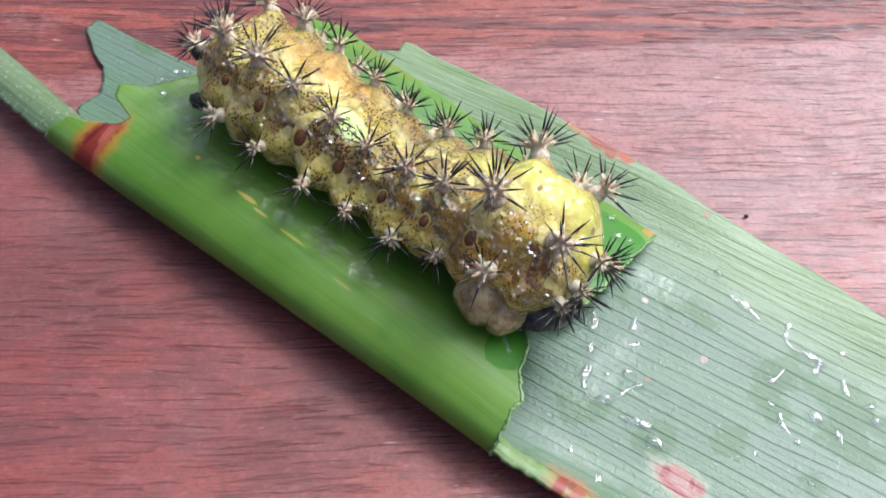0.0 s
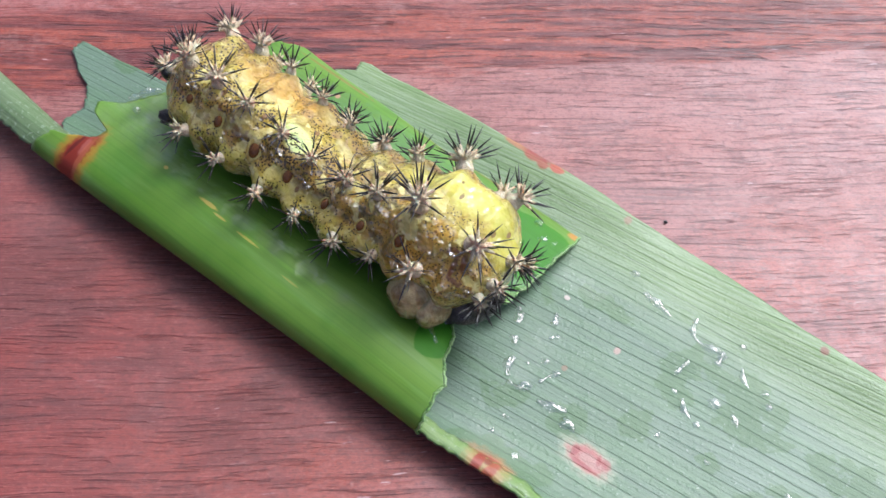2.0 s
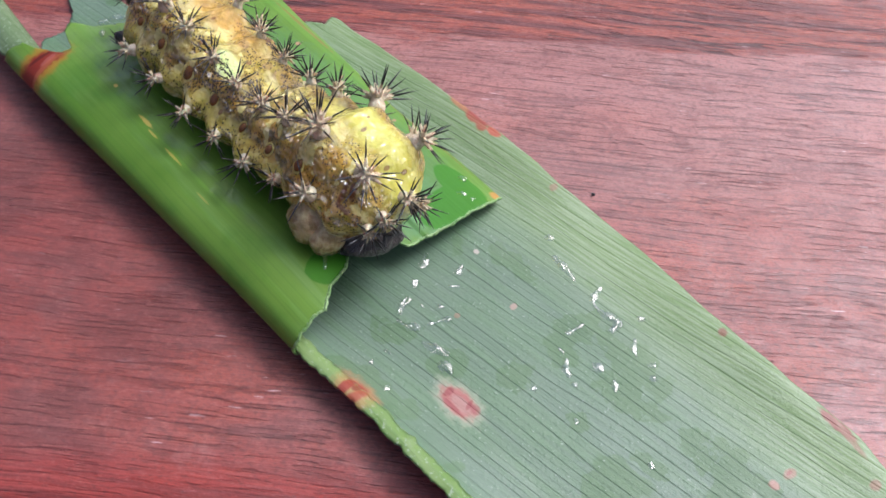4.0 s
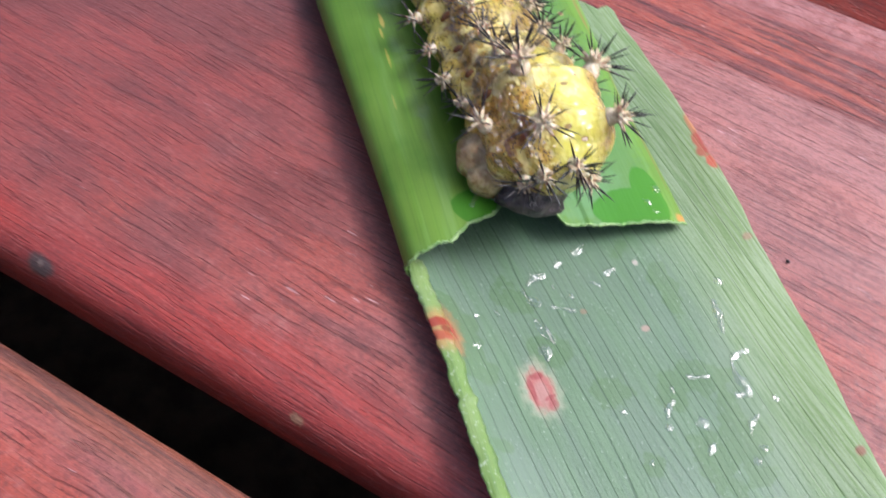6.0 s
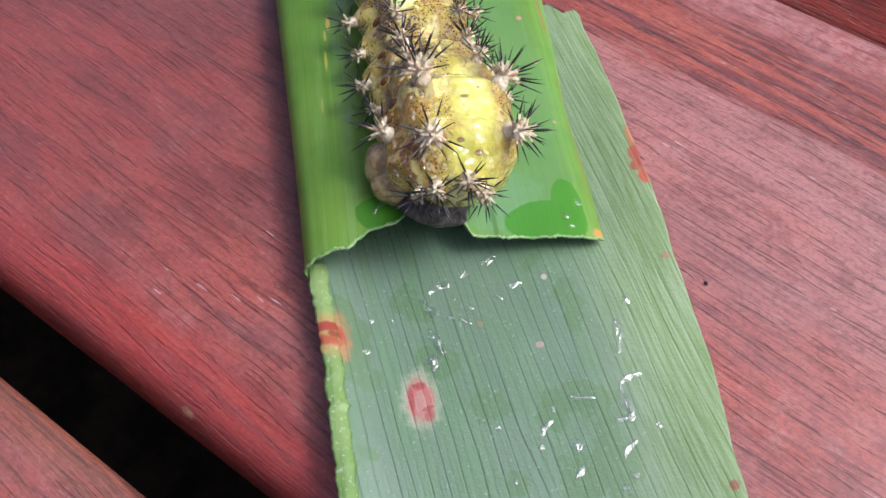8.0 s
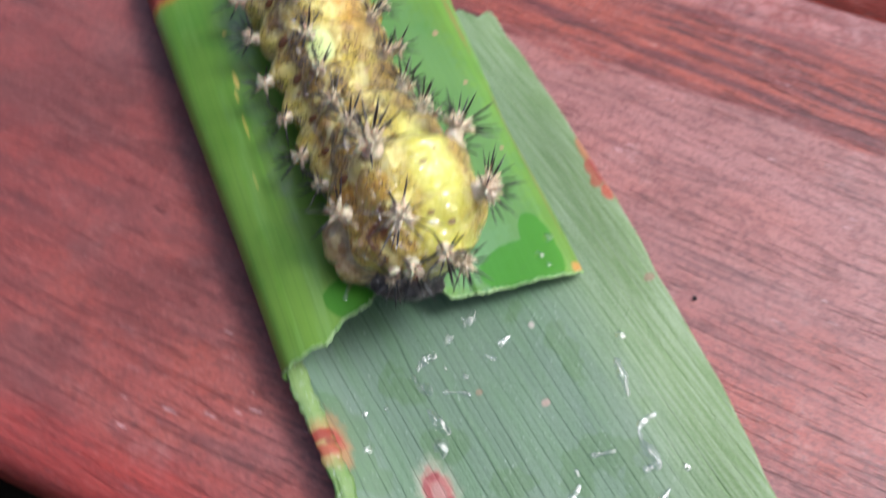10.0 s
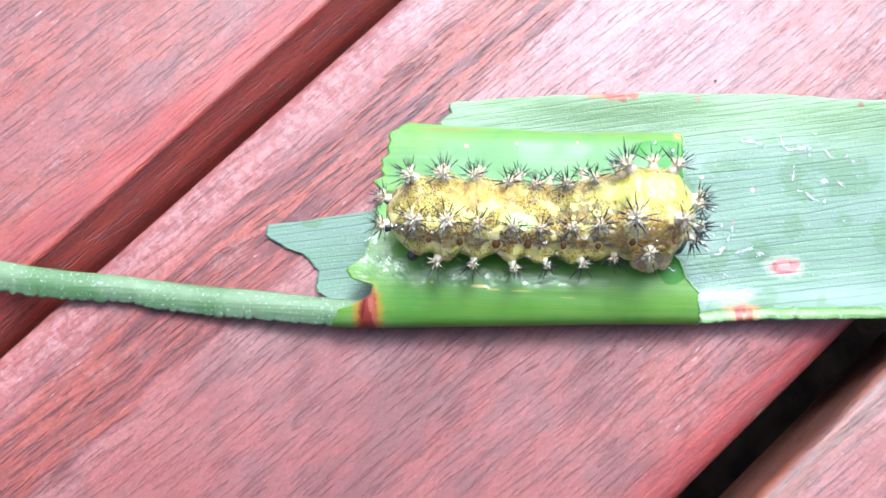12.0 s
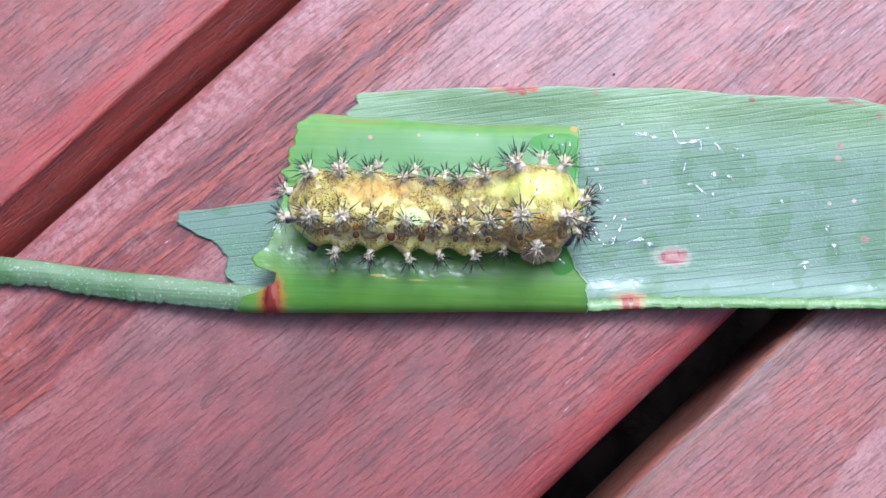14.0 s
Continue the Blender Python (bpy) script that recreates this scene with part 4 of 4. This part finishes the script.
# ---- water on the leaf ----
def drop(points, radius, z):
    """A low wavy bead or trail of clear liquid along points on the leaf."""
    line = []
    for (a, b), (c, d) in zip(points, points[1:]):
        for k in range(7):
            line.append((a + (c - a) * k / 7, b + (d - b) * k / 7))
    line.append(points[-1])
    n = len(line)
    soft = [tuple(sum(line[min(max(i + o, 0), n - 1)][q] for o in (-2, -1, 0, 1, 2)) / 5 for q in (0, 1)) for i in range(n)]
    bm = bmesh.new()
    rings, across = [], 12
    for i, p in enumerate(soft):
        q, r = soft[min(i + 1, n - 1)], soft[max(i - 1, 0)]
        d = Vector((q[0] - r[0], q[1] - r[1])).normalized()
        w = max(0.012, radius * (1.0 + 1.3 * noise.noise((p[0] * 9, p[1] * 9, 2)))) * math.sqrt(max(0.02, math.sin(math.pi * (i + 0.6) / (n + 0.2))))
        ring = []
        for k in range(across + 1):
            u = 2 * k / across - 1
            wide = u * w * (1 + 0.3 * noise.noise((p[0] * 14, p[1] * 14, u)))
            up = 0.46 * w * (1 - u * u) * (1 + 0.9 * noise.noise((p[0] * 16 + u * 2, p[1] * 16, 5)))
            ring.append(bm.verts.new((p[0] - d.y * wide, p[1] + d.x * wide, z + max(0.0, up))))
        rings.append(ring)
    for a, b in zip(rings, rings[1:]):
        for k in range(across):
            bm.faces.new((a[k], a[k + 1], b[k + 1], b[k]))
        bm.faces.new((a[0], b[0], b[across], a[across]))
    bm.faces.new(rings[0])
    bm.faces.new(rings[-1])
    ob = part("water_drop", bm, WATER)
    ob.visible_shadow = False
    return tagged(ob, "small clear drop of liquid lying on the leaf", "water drop", "drops on the leaf")


TRAILS = [[(1.95, 1.00), (2.03, 0.91), (2.05, 0.81)], [(2.11, 0.71), (2.19, 0.61)], [(2.24, 0.54), (2.25, 0.41), (2.34, 0.31)], [(2.34, 0.28), (2.46, 0.28), (2.57, 0.40)],
          [(2.58, 0.44), (2.63, 0.59), (2.69, 0.68)], [(2.27, 1.19), (2.35, 1.02)], [(2.38, 0.88), (2.46, 0.99)], [(2.67, 0.29), (2.81, 0.33), (2.97, 0.40)], [(2.95, 0.24), (3.05, 0.30), (3.13, 0.26)]]
THIN_TRAILS = [[(2.76, 1.92), (2.97, 1.90), (3.16, 1.86)], [(3.34, 1.98), (3.40, 1.82), (3.52, 1.80), (3.64, 1.82), (3.77, 1.87)], [(3.75, 1.69), (3.75, 1.81)], [(3.50, 1.35), (3.52, 1.49), (3.53, 1.59)],
               [(3.55, 1.21), (3.64, 1.21)], [(3.68, 1.20), (3.76, 1.10), (3.86, 1.06)], [(3.86, 1.33), (4.02, 1.35)], [(4.11, 1.37), (4.24, 1.26)], [(3.94, 1.85), (4.03, 1.72), (4.12, 1.69)], [(4.22, 1.69), (4.27, 1.78)]]
BEADS = [[(3.82, 2.06), (3.87, 2.00)], [(3.34, 2.02), (3.37, 1.93)], [(2.57, 2.08), (2.64, 2.01)], [(3.90, 1.08), (3.95, 1.02)], [(3.70, 0.77), (3.72, 0.70)], [(2.56, 0.01), (2.57, -0.04)],
         [(2.54, -0.16), (2.56, -0.23)], [(2.36, 0.55), (2.42, 0.55)], [(2.48, 0.69), (2.54, 0.65)], [(4.31, 1.62), (4.38, 1.66)], [(4.16, 0.82), (4.22, 0.78)], [(4.87, 1.01), (4.95, 0.96)]]
FAR_BEADS = [[(5.57, 0.69), (5.55, 0.55)], [(5.65, 0.43), (5.68, 0.23)], [(2.83, -0.21), (2.89, -0.37)], [(5.12, 0.08), (5.34, 0.13)], [(3.75, 1.88), (3.73, 1.74)], [(0.28, 2.42), (0.36, 2.43)], [(2.26, 2.50), (2.33, 2.50)], [(5.22, 0.02), (5.27, 0.06)]]
for lines, r in ((TRAILS, 0.050), (THIN_TRAILS, 0.036), (BEADS, 0.034), (FAR_BEADS, 0.040)):
    for line in lines:
        drop(line, r, 0.072)
for line, r, z in (([(1.61, 0.02), (1.70, -0.03), (1.79, -0.09)], 0.04, 0.60), ([(1.62, 0.26), (1.72, 0.12)], 0.03, 0.57), ([(1.82, 1.67), (1.85, 1.75)], 0.05, 0.225), ([(1.66, 1.62), (1.77, 1.70)], 0.04, 0.235), ([(1.50, 1.79), (1.62, 1.82)], 0.04, 0.215),
                   ([(-2.34, 0.30), (-2.26, 0.24)], 0.07, 0.555), ([(-2.40, 0.12), (-2.30, 0.08)], 0.06, 0.575), ([(-2.24, 0.02), (-2.14, -0.04)], 0.05, 0.58)):
    drop(line, r, z)

# ---- a speck on the deck ----
bm = bmesh.new()
blob(bm, (0, 0, 0.017), (0.022, 0.018, 0.015), (0, 0, 30), 0.3, 1.0, 12, 8)
speck = part("seed", bm, BLACK)
speck.matrix_basis = cm_pose(2.476, 2.824, 0)
tagged(speck, "tiny black seed lying on the deck plank", "seed")


def motions():
    still = cm_pose(*BASE)
    walk(caterpillar, [(0.0, still), (14.0, still)])


motions()
